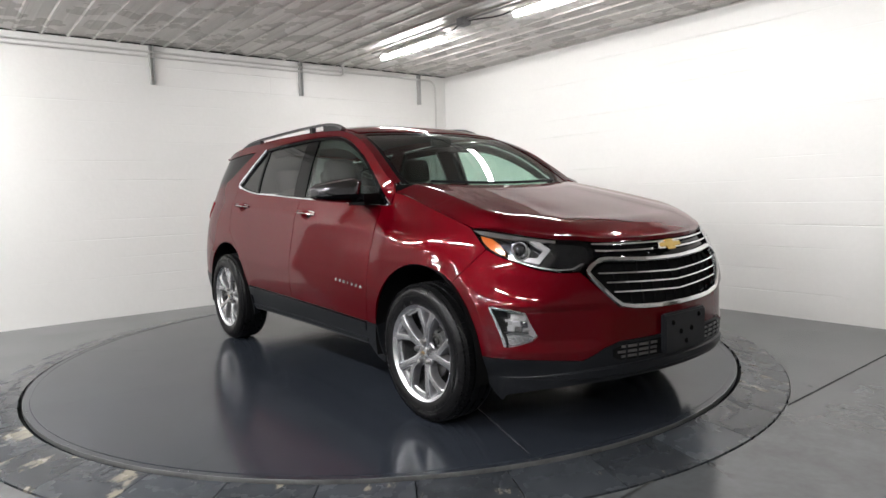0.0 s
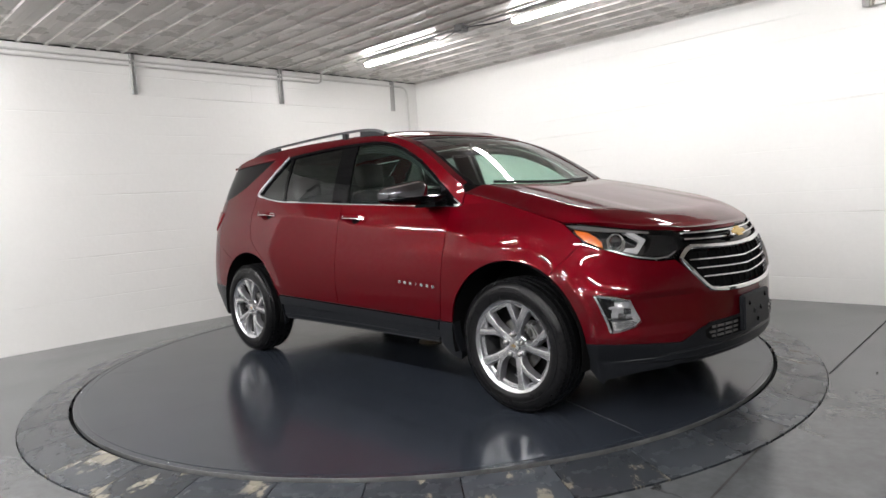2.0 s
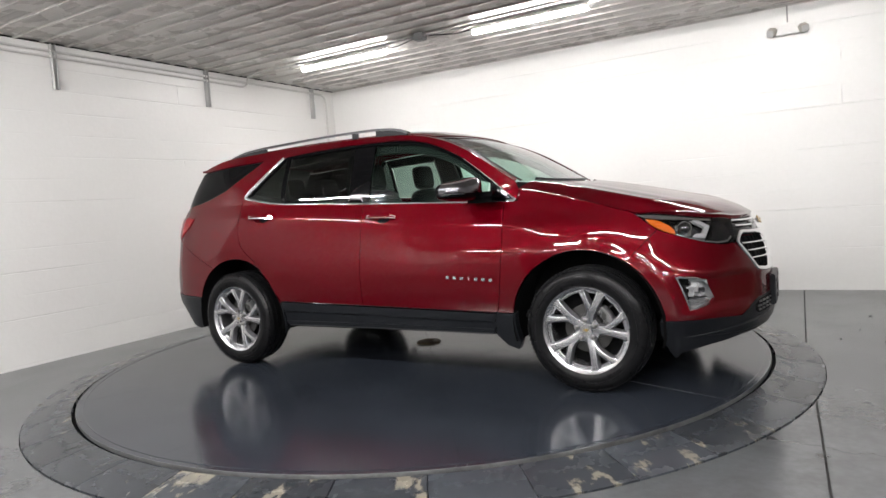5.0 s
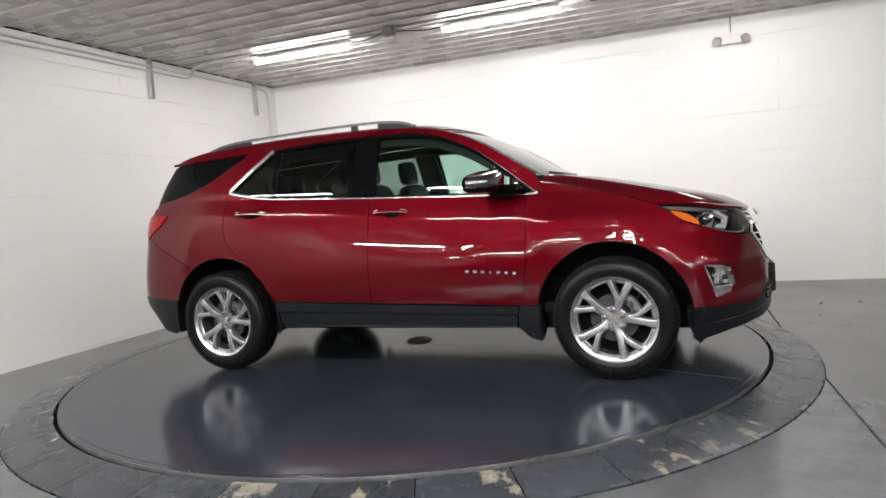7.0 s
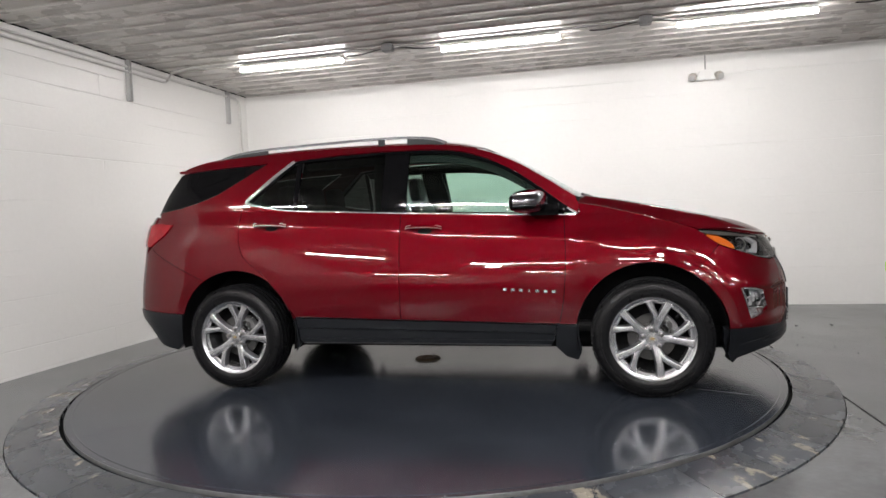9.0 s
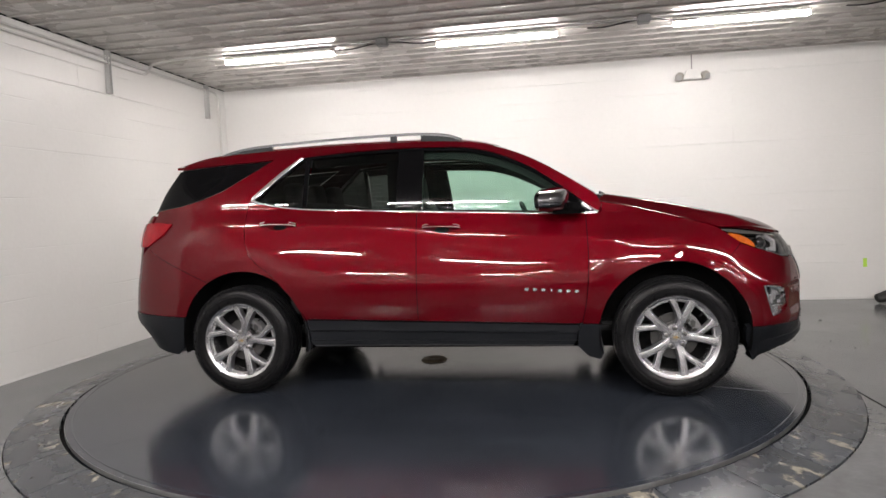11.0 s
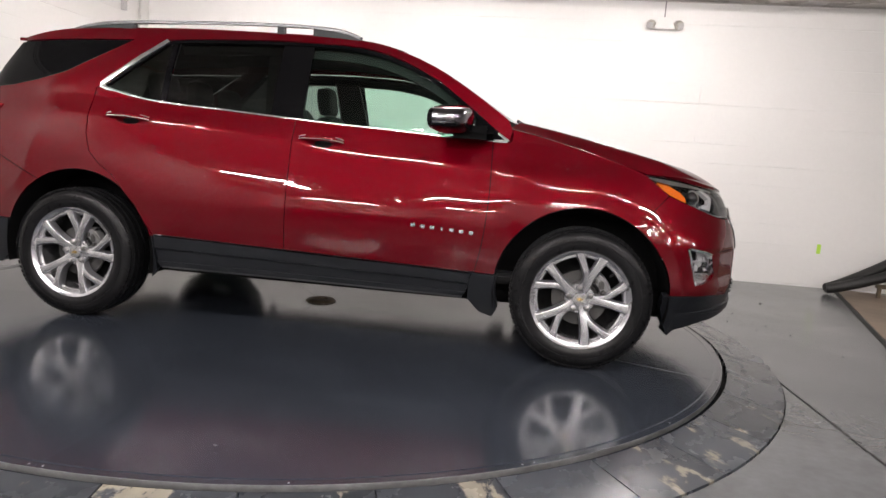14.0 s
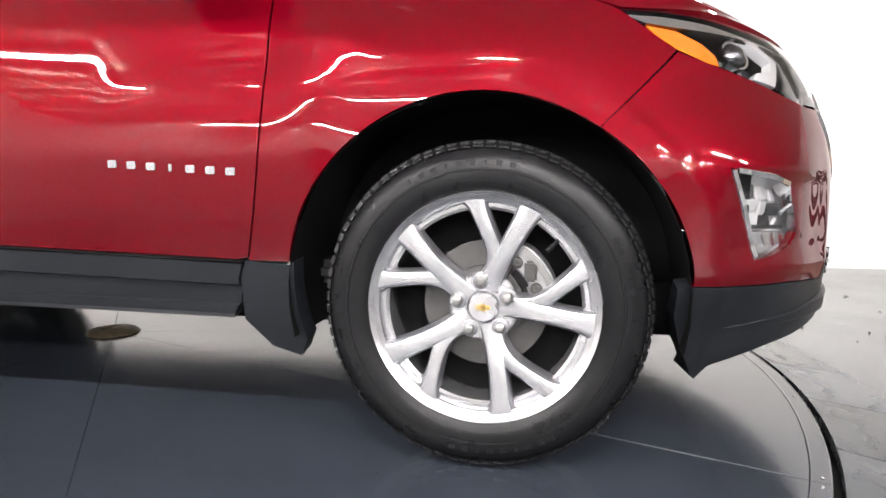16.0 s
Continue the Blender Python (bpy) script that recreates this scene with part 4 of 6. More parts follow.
    sweep(bm, p * flip, [(-0.011, -0.006), (0.011, -0.006), (0.0112, -0.001), (0.0085, 0.0035), (0.003, 0.0055), (-0.003, 0.0055), (-0.0085, 0.0035), (-0.0112, -0.001)], [tuple(k) for k in q * flip], scales=wide)
    part("belt_trim", bm, CHROME, car, "bright chrome strip along the window line")
    skin("rear_side_glass", flank, fx([(-1.175, 1.531), (-1.5, 1.521), (-1.93, 1.497), (-2.05, 1.35), (-2.10, 1.232), (-1.85, 1.252), (-1.68, 1.289), (-1.52, 1.342), (-1.33, 1.447)]), GLOSS_BLACK, car, 0.04, 0.0, -0.004, side=side)
    skin("tail_lamp", flank, fx([(-1.885, 1.134), (-2.02, 1.148), (-2.22, 1.14), (-2.22, 0.985), (-2.09, 0.985), (-1.945, 1.065)]), TAIL_RED, car, 0.02, 0.03, 0.008, side=side)
    skin("rear_bumper_cladding", flank, fx([(-1.765, 0.51), (-2.0, 0.522), (-2.24, 0.53)]) + [(S_END - 0.02, 0.53), (S_END - 0.02, 0.33)] + fx([(-2.2, 0.31), (-2.0, 0.27), (-1.86, 0.255), (-1.80, 0.30)]), BLACK_PLASTIC, car, 0.03, 0.05, 0.004, side=side)
    skin("rear_bumper", flank, fx([(-2.21, 0.535)]) + [(S_END - 0.01, 0.535), (S_END - 0.01, 0.8)] + fx([(-2.2, 0.8)]), PAINT, car, 0.03, 0.02, side=side)
    skin("tailgate", flank, fx([(-2.19, 0.81)]) + [(S_END - 0.01, 0.81), (S_END - 0.01, 1.15)] + fx([(-2.12, 1.2), (-2.15, 1.0)]), PAINT, car, 0.03, 0.02, side=side)

# roof, windscreen and rear glass
skin("roof", crown, [(0.30, v) for v in np.linspace(-0.93, 0.93, 24)] + [(x, 0.93) for x in np.linspace(0.2, -1.85, 30)] + [(-1.9, v) for v in np.linspace(0.93, -0.93, 16)] + [(x, -0.93) for x in np.linspace(-1.85, 0.2, 30)], PAINT, car, 0.04, 0.01, 0.004)
for side in (-1, 1):
    skin("roof_edge", crown, [(x, -0.925) for x in np.linspace(0.91, -1.9, 70)] + [(x, -1.0) for x in np.linspace(-1.9, 0.928, 70)], PAINT, car, 0.03, 0.0, side=side)


def smooth_table(table, a, b):
    """A plain cubic through part of a table, for glass with an even curve."""
    q = np.linspace(a, b, 60)
    c = np.polyfit(q, table(q), 3)
    return lambda x: np.polyval(c, x)


SCREEN_Z, SCREEN_BOW, SCREEN_CROWN = smooth_table(EDGE, 0.28, 1.07), smooth_table(BOW, 0.28, 1.07), smooth_table(CROWN, 0.28, 1.07)
SCREEN_SIDE = smooth_table(lambda x: flank_place(s_of_x(x), EDGE(x))[..., 1], 0.28, 1.07)
SCREEN_FORE = smooth_table(lambda x: flank_place(s_of_x(x), EDGE(x))[..., 0], 0.28, 1.07)


def screen_place(x, v):
    x, v = np.asarray(x, float), np.asarray(v, float)
    return np.stack([SCREEN_FORE(x) + SCREEN_BOW(x) * (1 - v**2), SCREEN_SIDE(x) * v, SCREEN_Z(x) + SCREEN_CROWN(x) * (1 - v**2)], -1)


def screen(x, v):
    e = 0.004
    p = screen_place(x, v)
    n = np.cross(screen_place(np.asarray(x) + e, v) - p, screen_place(x, np.asarray(v) + e) - p)
    n = n / np.linalg.norm(n, axis=-1, keepdims=True)
    return p, n * np.where(n[..., 2:] < 0, -1, 1)


skin("windscreen", screen, [(0.925 + 0.065 * (1 - (v / 0.925) ** 2), v) for v in np.linspace(-0.925, 0.925, 24)] + [(0.31, v) for v in np.linspace(0.925, -0.925, 24)], CLEAR, car, 0.05, 0.0, -0.004)
for side in (-1, 1):
    skin("windscreen_frit", crown, [(0.925, -0.93), (0.31, -0.93), (0.31, -0.895), (0.85, -0.885), (0.925, -0.875)], GLOSS_BLACK, car, 0.03, 0.0, -0.001, side=side)
skin("windscreen_header", crown, [(0.345, v) for v in np.linspace(-0.9, 0.9, 24)] + [(0.305, v) for v in np.linspace(0.9, -0.9, 24)], GLOSS_BLACK, car, 0.03, 0.0, -0.001)


def back_place(u, v):
    a, b = crown_place(-1.88 + 0 * u, v), np.stack([-2.20 + 0.14 * v**2, 0.70 * v, 1.2 + 0 * v], -1)
    return a * (1 - u[..., None]) + b * u[..., None]


def back(u, v):
    p = back_place(u, v)
    e = 0.004
    n = np.cross(back_place(u + e, v) - p, back_place(u, v + e) - p)
    n = n / np.linalg.norm(n, axis=-1, keepdims=True)
    return p, n * np.where(n[..., :1] > 0, -1, 1)


skin("rear_glass", back, [(0.03, -0.98), (0.97, -0.98), (0.97, 0.98), (0.03, 0.98)], TINTED, car, 0.05, 0.0)
bm = bmesh.new()
sweep(bm, [crown_place(-1.89, v) + np.array([0.0, 0, -0.012]) for v in np.linspace(-0.97, 0.97, 24)], [(-0.05, -0.012), (0.06, -0.012), (0.06, 0.012), (-0.05, 0.004)])
part("rear_spoiler", bm, PAINT, car)

# bonnet: a patch between its four edges
front_z = curve_table([(0.0, 0.914), (0.3, 0.918), (0.47, 0.925), (0.53, 0.933), (0.69, 0.947), (0.84, 0.977), (0.9, 0.992)])
S_LAMP = float(s_of_x(1.66))
HOOD_CREST = curve_table([(-0.1, 0.052), (0.0, 0.052), (0.2, 0.054), (0.5, 0.056), (0.8, 0.056), (0.95, 0.030), (1.0, 0.008), (1.1, 0.0)])
HOOD_MID = curve_table([(-0.1, -0.028), (0.0, -0.028), (0.2, -0.036), (0.5, -0.032), (0.75, -0.024), (0.92, -0.006), (1.0, 0.0), (1.1, 0.0)])


def bonnet_place(u, v):
    u, v = np.asarray(u, float), np.asarray(v, float)
    def edge(q, sign):
        x = 0.93 + (1.66 - 0.93) * q
        p = flank_place(s_of_x(x), hood_z(x))
        p[..., 1] = sign * (p[..., 1] - 0.004)
        return p
    def front(w):
        s = S_LAMP * np.abs(w)
        yy = np.interp(s, SQ, PY)
        p = flank_place(s, front_z(yy))
        p[..., 1] *= np.sign(w)
        return p
    def rear(w):
        e = flank_place(s_of_x(0.93), hood_z(0.93))
        return np.stack([0.93 + 0.22 * (1 - w**2), (e[1] - 0.004) * w, e[2] + 0 * w], -1)
    L, R, F, B = edge(u, -1), edge(u, 1), front(v), rear(v)
    c00, c01, c10, c11 = edge(0 * u, -1), edge(0 * u, 1), edge(0 * u + 1, -1), edge(0 * u + 1, 1)
    a, b = ((1 - v) / 2)[..., None], ((1 + v) / 2)[..., None]
    q, t = u[..., None], (1 - u)[..., None]
    p = a * L + b * R + t * B + q * F - (a * t * c00 + b * t * c01 + a * q * c10 + b * q * c11)
    av = np.abs(v)
    uc = np.clip(u, 0, 1)
    crest = (HOOD_CREST(uc)) * (1 - smoothstep(0.82, 1.0, av) ** 0.9)
    lift = crest + HOOD_MID(uc) * (1 - v**2) + 0.007 * smoothstep(0.72, 0.56, av) * smoothstep(0.0, 0.15, u) * smoothstep(1.0, 0.75, u)
    p[..., 2] += lift
    return p


def bonnet(u, v):
    e = 0.004
    p = bonnet_place(u, v)
    n = np.cross(bonnet_place(u + e, v) - bonnet_place(u - e, v), bonnet_place(u, v + e) - bonnet_place(u, v - e))
    n = n / np.linalg.norm(n, axis=-1, keepdims=True)
    return p, n * np.where(n[..., 2:] < 0, -1, 1)


skin("hood", bonnet, [(0.0, v) for v in np.linspace(-1, 1, 40)] + [(u, 1.0) for u in np.linspace(0.03, 0.97, 30)] + [(1.0, v) for v in np.linspace(1, -1, 50)] + [(u, -1.0) for u in np.linspace(0.97, 0.03, 30)], PAINT, car, 0.03, 0.02)
bm = bmesh.new()
rows = [(bonnet_place(0.0, v) - np.array([0.0, 0, 0.012]), crown_place(0.922 + 0.065 * (1 - v**2), v * 0.98) - np.array([0, 0, 0.006])) for v in np.linspace(-0.99, 0.99, 30)]
va = [[bm.verts.new(p) for p in r] for r in rows]
for a, b in zip(va, va[1:]):
    bm.faces.new((a[0], a[1], b[1], b[0]))
part("cowl", bm, DARK, car)

# ---- the car's nose; s runs along the plan line from the middle, minus for the other side ----
def nose(s, z):
    p, n = flank(np.abs(s), z)
    turn = np.where(np.asarray(s) < 0, -1.0, 1.0)
    p, n = p.copy(), n.copy()
    p[:, 1] *= turn
    n[:, 1] *= turn
    return p, n


def both(half):
    """A closed outline from its half, which begins and ends on the middle line."""
    return list(half) + [(-s, z) for s, z in reversed(half[1:-1] if half[0][0] == 0 and half[-1][0] == 0 else half)]


def along(path, lift, side=1):
    p, n = nose(*np.array(path).T)
    flip = np.array([1, side, 1])
    return (p + n * lift) * flip, n * flip


def strip(name, path, lift, wide, tall, mat, parent, side=1, label="", soft=0.3, scales=None):
    """A bar laid along a path on the nose."""
    p, n = along(dense(list(path), 0.02, False), lift, side)
    bm = bmesh.new()
    w, h = wide / 2, tall
    ends = [min(1.0, 0.05 + min(k, len(p) - 1 - k) / scales) for k in range(len(p))] if scales else None
    sweep(bm, p, [(-w, -h), (w, -h), (w, h * soft), (w * 0.7, h), (-w * 0.7, h), (-w, h * soft)], [tuple(k) for k in n], scales=ends)
    return part(name, bm, mat, parent, label)


def rim_wall(name, outline, l0, l1, mat, parent, side):
    ring = dense(list(outline), 0.02)
    a, _ = along(ring, l0, side)
    b, _ = along(ring, l1, side)
    bm = bmesh.new()
    va, vb = [bm.verts.new(p) for p in a], [bm.verts.new(p) for p in b]
    for k in range(len(va)):
        j = (k + 1) % len(va)
        bm.faces.new((va[k], va[j], vb[j], vb[k]))
    return part(name, bm, mat, parent)


bumper_half = [(0, 0.594), (0.24, 0.600), (0.418, 0.624), (0.50, 0.70), (0.598, 0.788), (0.696, 0.788), (0.79, 0.802), (0.91, 0.837), (1.003, 0.863), (1.0735, 0.8895)] + fx(arc(ARCH_F, ARCH_RADIUS, 55.6, 5)) + \
    [(1.06, 0.411), (0.836, 0.413), (0.66, 0.402), (0.60, 0.398), (0.54, 0.425), (0.496, 0.448), (0.416, 0.471), (0, 0.474)]
fog_line = [(1.005, 0.650), (0.92, 0.640), (0.850, 0.624), (0.828, 0.57), (0.800, 0.515), (0.824, 0.492), (0.90, 0.470), (0.938, 0.464), (0.955, 0.52), (0.975, 0.58)]
skin("front_bumper", nose, both(bumper_half), PAINT, car, 0.014, 0.02, holes=[fog_line, [(-s, z) for s, z in fog_line]])
valance_half = [(0, 0.470), (0.416, 0.467), (0.496, 0.444), (0.54, 0.421), (0.60, 0.394), (0.66, 0.398), (0.836, 0.409), (1.06, 0.407), (1.085, 0.405), (1.08, 0.34), (1.055, 0.27), (1.015, 0.205), (1.0, 0.19), (0.97, 0.222), (0.8, 0.262), (0.6, 0.29), (0.3, 0.295), (0, 0.295)]
skin("front_valance", nose, both(valance_half), BLACK_PLASTIC, car, 0.025, 0.05)
lower_grille = skin("lower_grille", nose, both([(0, 0.458), (0.39, 0.455), (0.455, 0.435), (0.45, 0.40), (0.41, 0.382), (0, 0.378)]), DARK, car, 0.03, 0.003, 0.003)
for side in (-1, 1):
    for z0, a, b in ((0.442, 0.2, 0.41), (0.419, 0.2, 0.43), (0.397, 0.2, 0.41)):
        strip("lower_grille_bar", [(a, z0), (b, z0 + 0.002)], 0.006, 0.011, 0.004, STEEL, lower_grille, side)
    for q in (0.25, 0.32, 0.385):
        strip("lower_grille_rib", [(q, 0.383), (q, 0.452)], 0.008, 0.012, 0.004, BLACK_PLASTIC, lower_grille, side)

strip("front_lip", [(s, 0.338 - 0.03 * abs(s) ** 3) for s in np.linspace(-0.96, 0.96, 49)], 0.0, 0.05, 0.012, BLACK_PLASTIC, car, scales=22)

# main grille: dark field, bright surround and bars
hex_in = [(0, 0.806), (0.18, 0.81), (0.44, 0.828), (0.525, 0.79), (0.405, 0.652), (0.24, 0.622), (0, 0.617)]
grille = skin("grille", nose, both(hex_in), DARK, car, 0.04, 0.0, -0.035)
for k in range(-5, 6):
    q = 0.08 * k
    strip("grille_rib", [(q, 0.62), (q, 0.815)], -0.030, 0.007, 0.004, DARK, grille)
for z0, reach in ((0.765, 0.50), (0.722, 0.465), (0.678, 0.43)):
    path = [(s, z0 - 0.006 + 0.022 * abs(s / reach)) for s in np.linspace(-reach, reach, 21)]
    strip("grille_bar", path, -0.012, 0.0095, 0.005, CHROME, grille)
frame_half = [(0, 0.820), (0.18, 0.824), (0.36, 0.834), (0.452, 0.842), (0.50, 0.832), (0.556, 0.795), (0.55, 0.775), (0.48, 0.70), (0.415, 0.640), (0.36, 0.625), (0.24, 0.611), (0, 0.606)]
loop = rounded(both(frame_half), 1)
p, n = along(dense(loop + loop[:1], 0.02, False), -0.005)
bm = bmesh.new()
sweep(bm, p, [(-0.0115, -0.02), (0.0115, -0.02), (0.0115, 0.004), (0.007, 0.010), (-0.007, 0.010), (-0.0115, 0.004)], [tuple(k) for k in n], closed_ends=False)
part("grille_surround", bm, CHROME, grille, "bright chrome grille surround")
up_half = [(0, 0.908), (0.3, 0.912), (0.45, 0.918), (0.512, 0.912), (0.506, 0.852), (0.47, 0.857), (0.18, 0.837), (0, 0.833)]
upper_grille = skin("upper_grille", nose, both(up_half), GLOSS_BLACK, car, 0.03, 0.0, -0.02)
for z0, reach in ((0.897, 0.50), (0.866, 0.49)):
    strip("upper_grille_bar", [(s, z0 + 0.012 * (s / reach) ** 2) for s in np.linspace(-reach, reach, 21)], -0.008, 0.0105, 0.005, CHROME, upper_grille)

# emblem on the grille: a plain golden bar with a block across, in a bright edge
emblem = part("grille_emblem", box((-0.006, -0.09, -0.017), (0.006, 0.09, 0.017), 0.004), CHROME, car, "chrome-edged emblem")
ep, en = nose(np.array([0.0]), np.array([0.872]))
emblem.location = ep[0] + en[0] * 0.012
emblem.rotation_euler = (0, -math.asin(en[0][2]), 0)
bm = bmesh.new()
add_box(bm, (0.003, -0.084, -0.0125), (0.009, 0.084, 0.0125), 0.003)
add_box(bm, (0.003, -0.034, -0.027), (0.0085, 0.034, 0.027), 0.003)
part("emblem_face", bm, GOLD, emblem, "gold emblem face")

# number-plate carrier, empty
carrier = part("plate_bracket", box((2.245, -0.17, 0.385), (2.275, 0.17, 0.565), 0.006), BLACK_PLASTIC, car, "empty black number-plate bracket")
for y, z in ((-0.11, 0.52), (0.11, 0.535), (-0.045, 0.47), (0.045, 0.475), (0.0, 0.42)):
    ob = part("bracket_boss", lathe([(0.012, 0), (0.012, 0.004), (0.006, 0.0045), (0.005, 0.001)], 16, "z"), GLOSS_BLACK, carrier)
    ob.location, ob.rotation_euler = (2.275, y, z), (0, radians(90), 0)

# headlamps and fog lamps
lamp_line = [(1.192, 0.985), (1.13, 0.937), (1.072, 0.896), (1.003, 0.868), (0.91, 0.842), (0.79, 0.807), (0.696, 0.793), (0.60, 0.794), (0.55, 0.82), (0.508, 0.85), (0.514, 0.91), (0.556, 0.926), (0.74, 0.940), (0.9, 0.957), (1.0, 0.971), (1.1, 0.981)]
for side in (-1, 1):
    lamp = skin("headlamp", nose, lamp_line, DIM_CHROME, car, 0.03, 0.0, -0.055, side=side, label="clear headlamp with amber corner and chrome inside")
    rim_wall("lamp_rim", lamp_line, -0.004, -0.055, GLOSS_BLACK, lamp, -side)
    skin("amber_reflector", nose, [(1.13, 0.955), (1.06, 0.943), (1.005, 0.916), (0.975, 0.890), (0.970, 0.868), (1.0, 0.874), (1.06, 0.897), (1.11, 0.930)], AMBER, lamp, 0.02, 0.02, -0.012, side=side, label="amber corner reflector")
    skin("lamp_brow", nose, [(1.18, 0.979), (1.13, 0.960), (1.06, 0.950), (0.98, 0.944), (0.86, 0.936), (0.70, 0.922), (0.70, 0.932), (0.86, 0.948), (0.98, 0.962), (1.1, 0.975)], CHROME, lamp, 0.02, 0.01, -0.01, side=side)
    skin("lamp_bowl", nose, [(0.955, 0.92), (0.93, 0.945), (0.86, 0.94), (0.835, 0.905), (0.85, 0.865), (0.90, 0.853), (0.945, 0.872)], CHROME, lamp, 0.02, 0.01, -0.05, side=side)
    p, n = along([(0.898, 0.902)], -0.034, -side)
    bm = bmesh.new()
    bmesh.ops.create_uvsphere(bm, u_segments=24, v_segments=14, radius=0.029)
    ball = part("projector_lens", bm, DIM_CHROME, lamp, "round projector lens")
    ball.location = p[0]
    bm = lathe([(0.031, 0.006), (0.036, 0.008), (0.036, -0.008), (0.031, -0.008)], 32, "z", close=True)
    ring = part("projector_ring", bm, CHROME, lamp)
    ring.matrix_basis = Matrix.Translation(p[0] + n[0] * 0.006) @ Vector(n[0]).to_track_quat("Z", "Y").to_matrix().to_4x4()
    skin("light_guide", nose, [(0.85, 0.942), (0.80, 0.937), (0.728, 0.896), (0.79, 0.833), (0.87, 0.845), (0.845, 0.862), (0.80, 0.860), (0.768, 0.893), (0.82, 0.922)], REFLECTOR, lamp, 0.02, 0.02, -0.014, side=side, label="silver light guide")
    strip("lamp_shelf", [(0.955, 0.862), (0.87, 0.838), (0.79, 0.820), (0.70, 0.806), (0.62, 0.808), (0.565, 0.832)], -0.03, 0.010, 0.012, ALLOY, lamp, -side)
    skin("inner_mask", nose, [(0.70, 0.927), (0.60, 0.918), (0.522, 0.902), (0.518, 0.858), (0.56, 0.832), (0.62, 0.812), (0.695, 0.812), (0.735, 0.834), (0.695, 0.885)], LAMP_BLACK, lamp, 0.02, 0.008, -0.026, side=side)
    strip("inner_bezel", [(0.725, 0.93), (0.69, 0.896), (0.715, 0.85), (0.75, 0.825)], -0.03, 0.012, 0.012, DIM_CHROME, lamp, -side)
    skin("lamp_lens", nose, lamp_line, LENS, lamp, 0.03, 0.0, 0.001, side=side)
    fog = skin("fog_lamp", nose, fog_line, REFLECTOR, car, 0.02, 0.0, -0.05, side=side, label="fog lamp in a chrome bezel")
    rim_wall("fog_rim", fog_line, 0.0, -0.05, CHROME, fog, -side)
    strip("fog_bezel", [(1.0, 0.646), (0.975, 0.58), (0.953, 0.52), (0.938, 0.470)], 0.002, 0.013, 0.005, CHROME, fog, -side)
    strip("fog_brow", [(0.99, 0.645), (0.91, 0.635), (0.856, 0.620)], 0.001, 0.013, 0.005, CHROME, fog, -side)
    # bright facets over a clear lower lens
    turn_by = random.Random(11)
    for i in range(3):
        for j in range(3):
            top = 0.600 - 0.030 * j
            p, n = along([(0.936 - 0.036 * i - 0.008 * j, top + 0.004 - 0.005 * i)], -0.032, -side)
            facet = part("fog_facet", box((-0.0165, -0.0135, -0.003), (0.0165, 0.0135, 0.003), 0.002), REFLECTOR if (i + j) % 3 else DIM_CHROME, fog)
            facet.matrix_basis = Matrix.Translation(p[0]) @ Vector(n[0]).to_track_quat("Z", "Y").to_matrix().to_4x4() @ pose(0, 0, 0, turn_by.uniform(-28, 28), turn_by.uniform(-28, 28), 0)
    skin("fog_divider", nose, [(0.952, 0.535), (0.838, 0.532), (0.836, 0.524), (0.948, 0.526)], DIM_CHROME, fog, 0.015, 0.012, -0.014, side=side)
    skin("fog_lens", nose, [(0.938, 0.520), (0.838, 0.518), (0.815, 0.508), (0.83, 0.497), (0.90, 0.478), (0.926, 0.478)], ALLOY, fog, 0.015, 0.01, -0.018, side=side, label="pale ribbed lamp lens")
    for q in (0.845, 0.875, 0.905):
        strip("fog_rib", [(q, 0.516), (q - 0.012, 0.492)], -0.016, 0.006, 0.003, CHROME, fog, -side)
    skin("fog_cover", nose, fog_line, LENS, fog, 0.03, 0.0, -0.004, side=side)

# ---- trim along the flanks and roof ----
def on_flank(path, lift, side):
    p, n = flank(*np.array(fx(path)).T)
    flip = np.array([1, side, 1])
    return (p + n * lift) * flip, n * flip


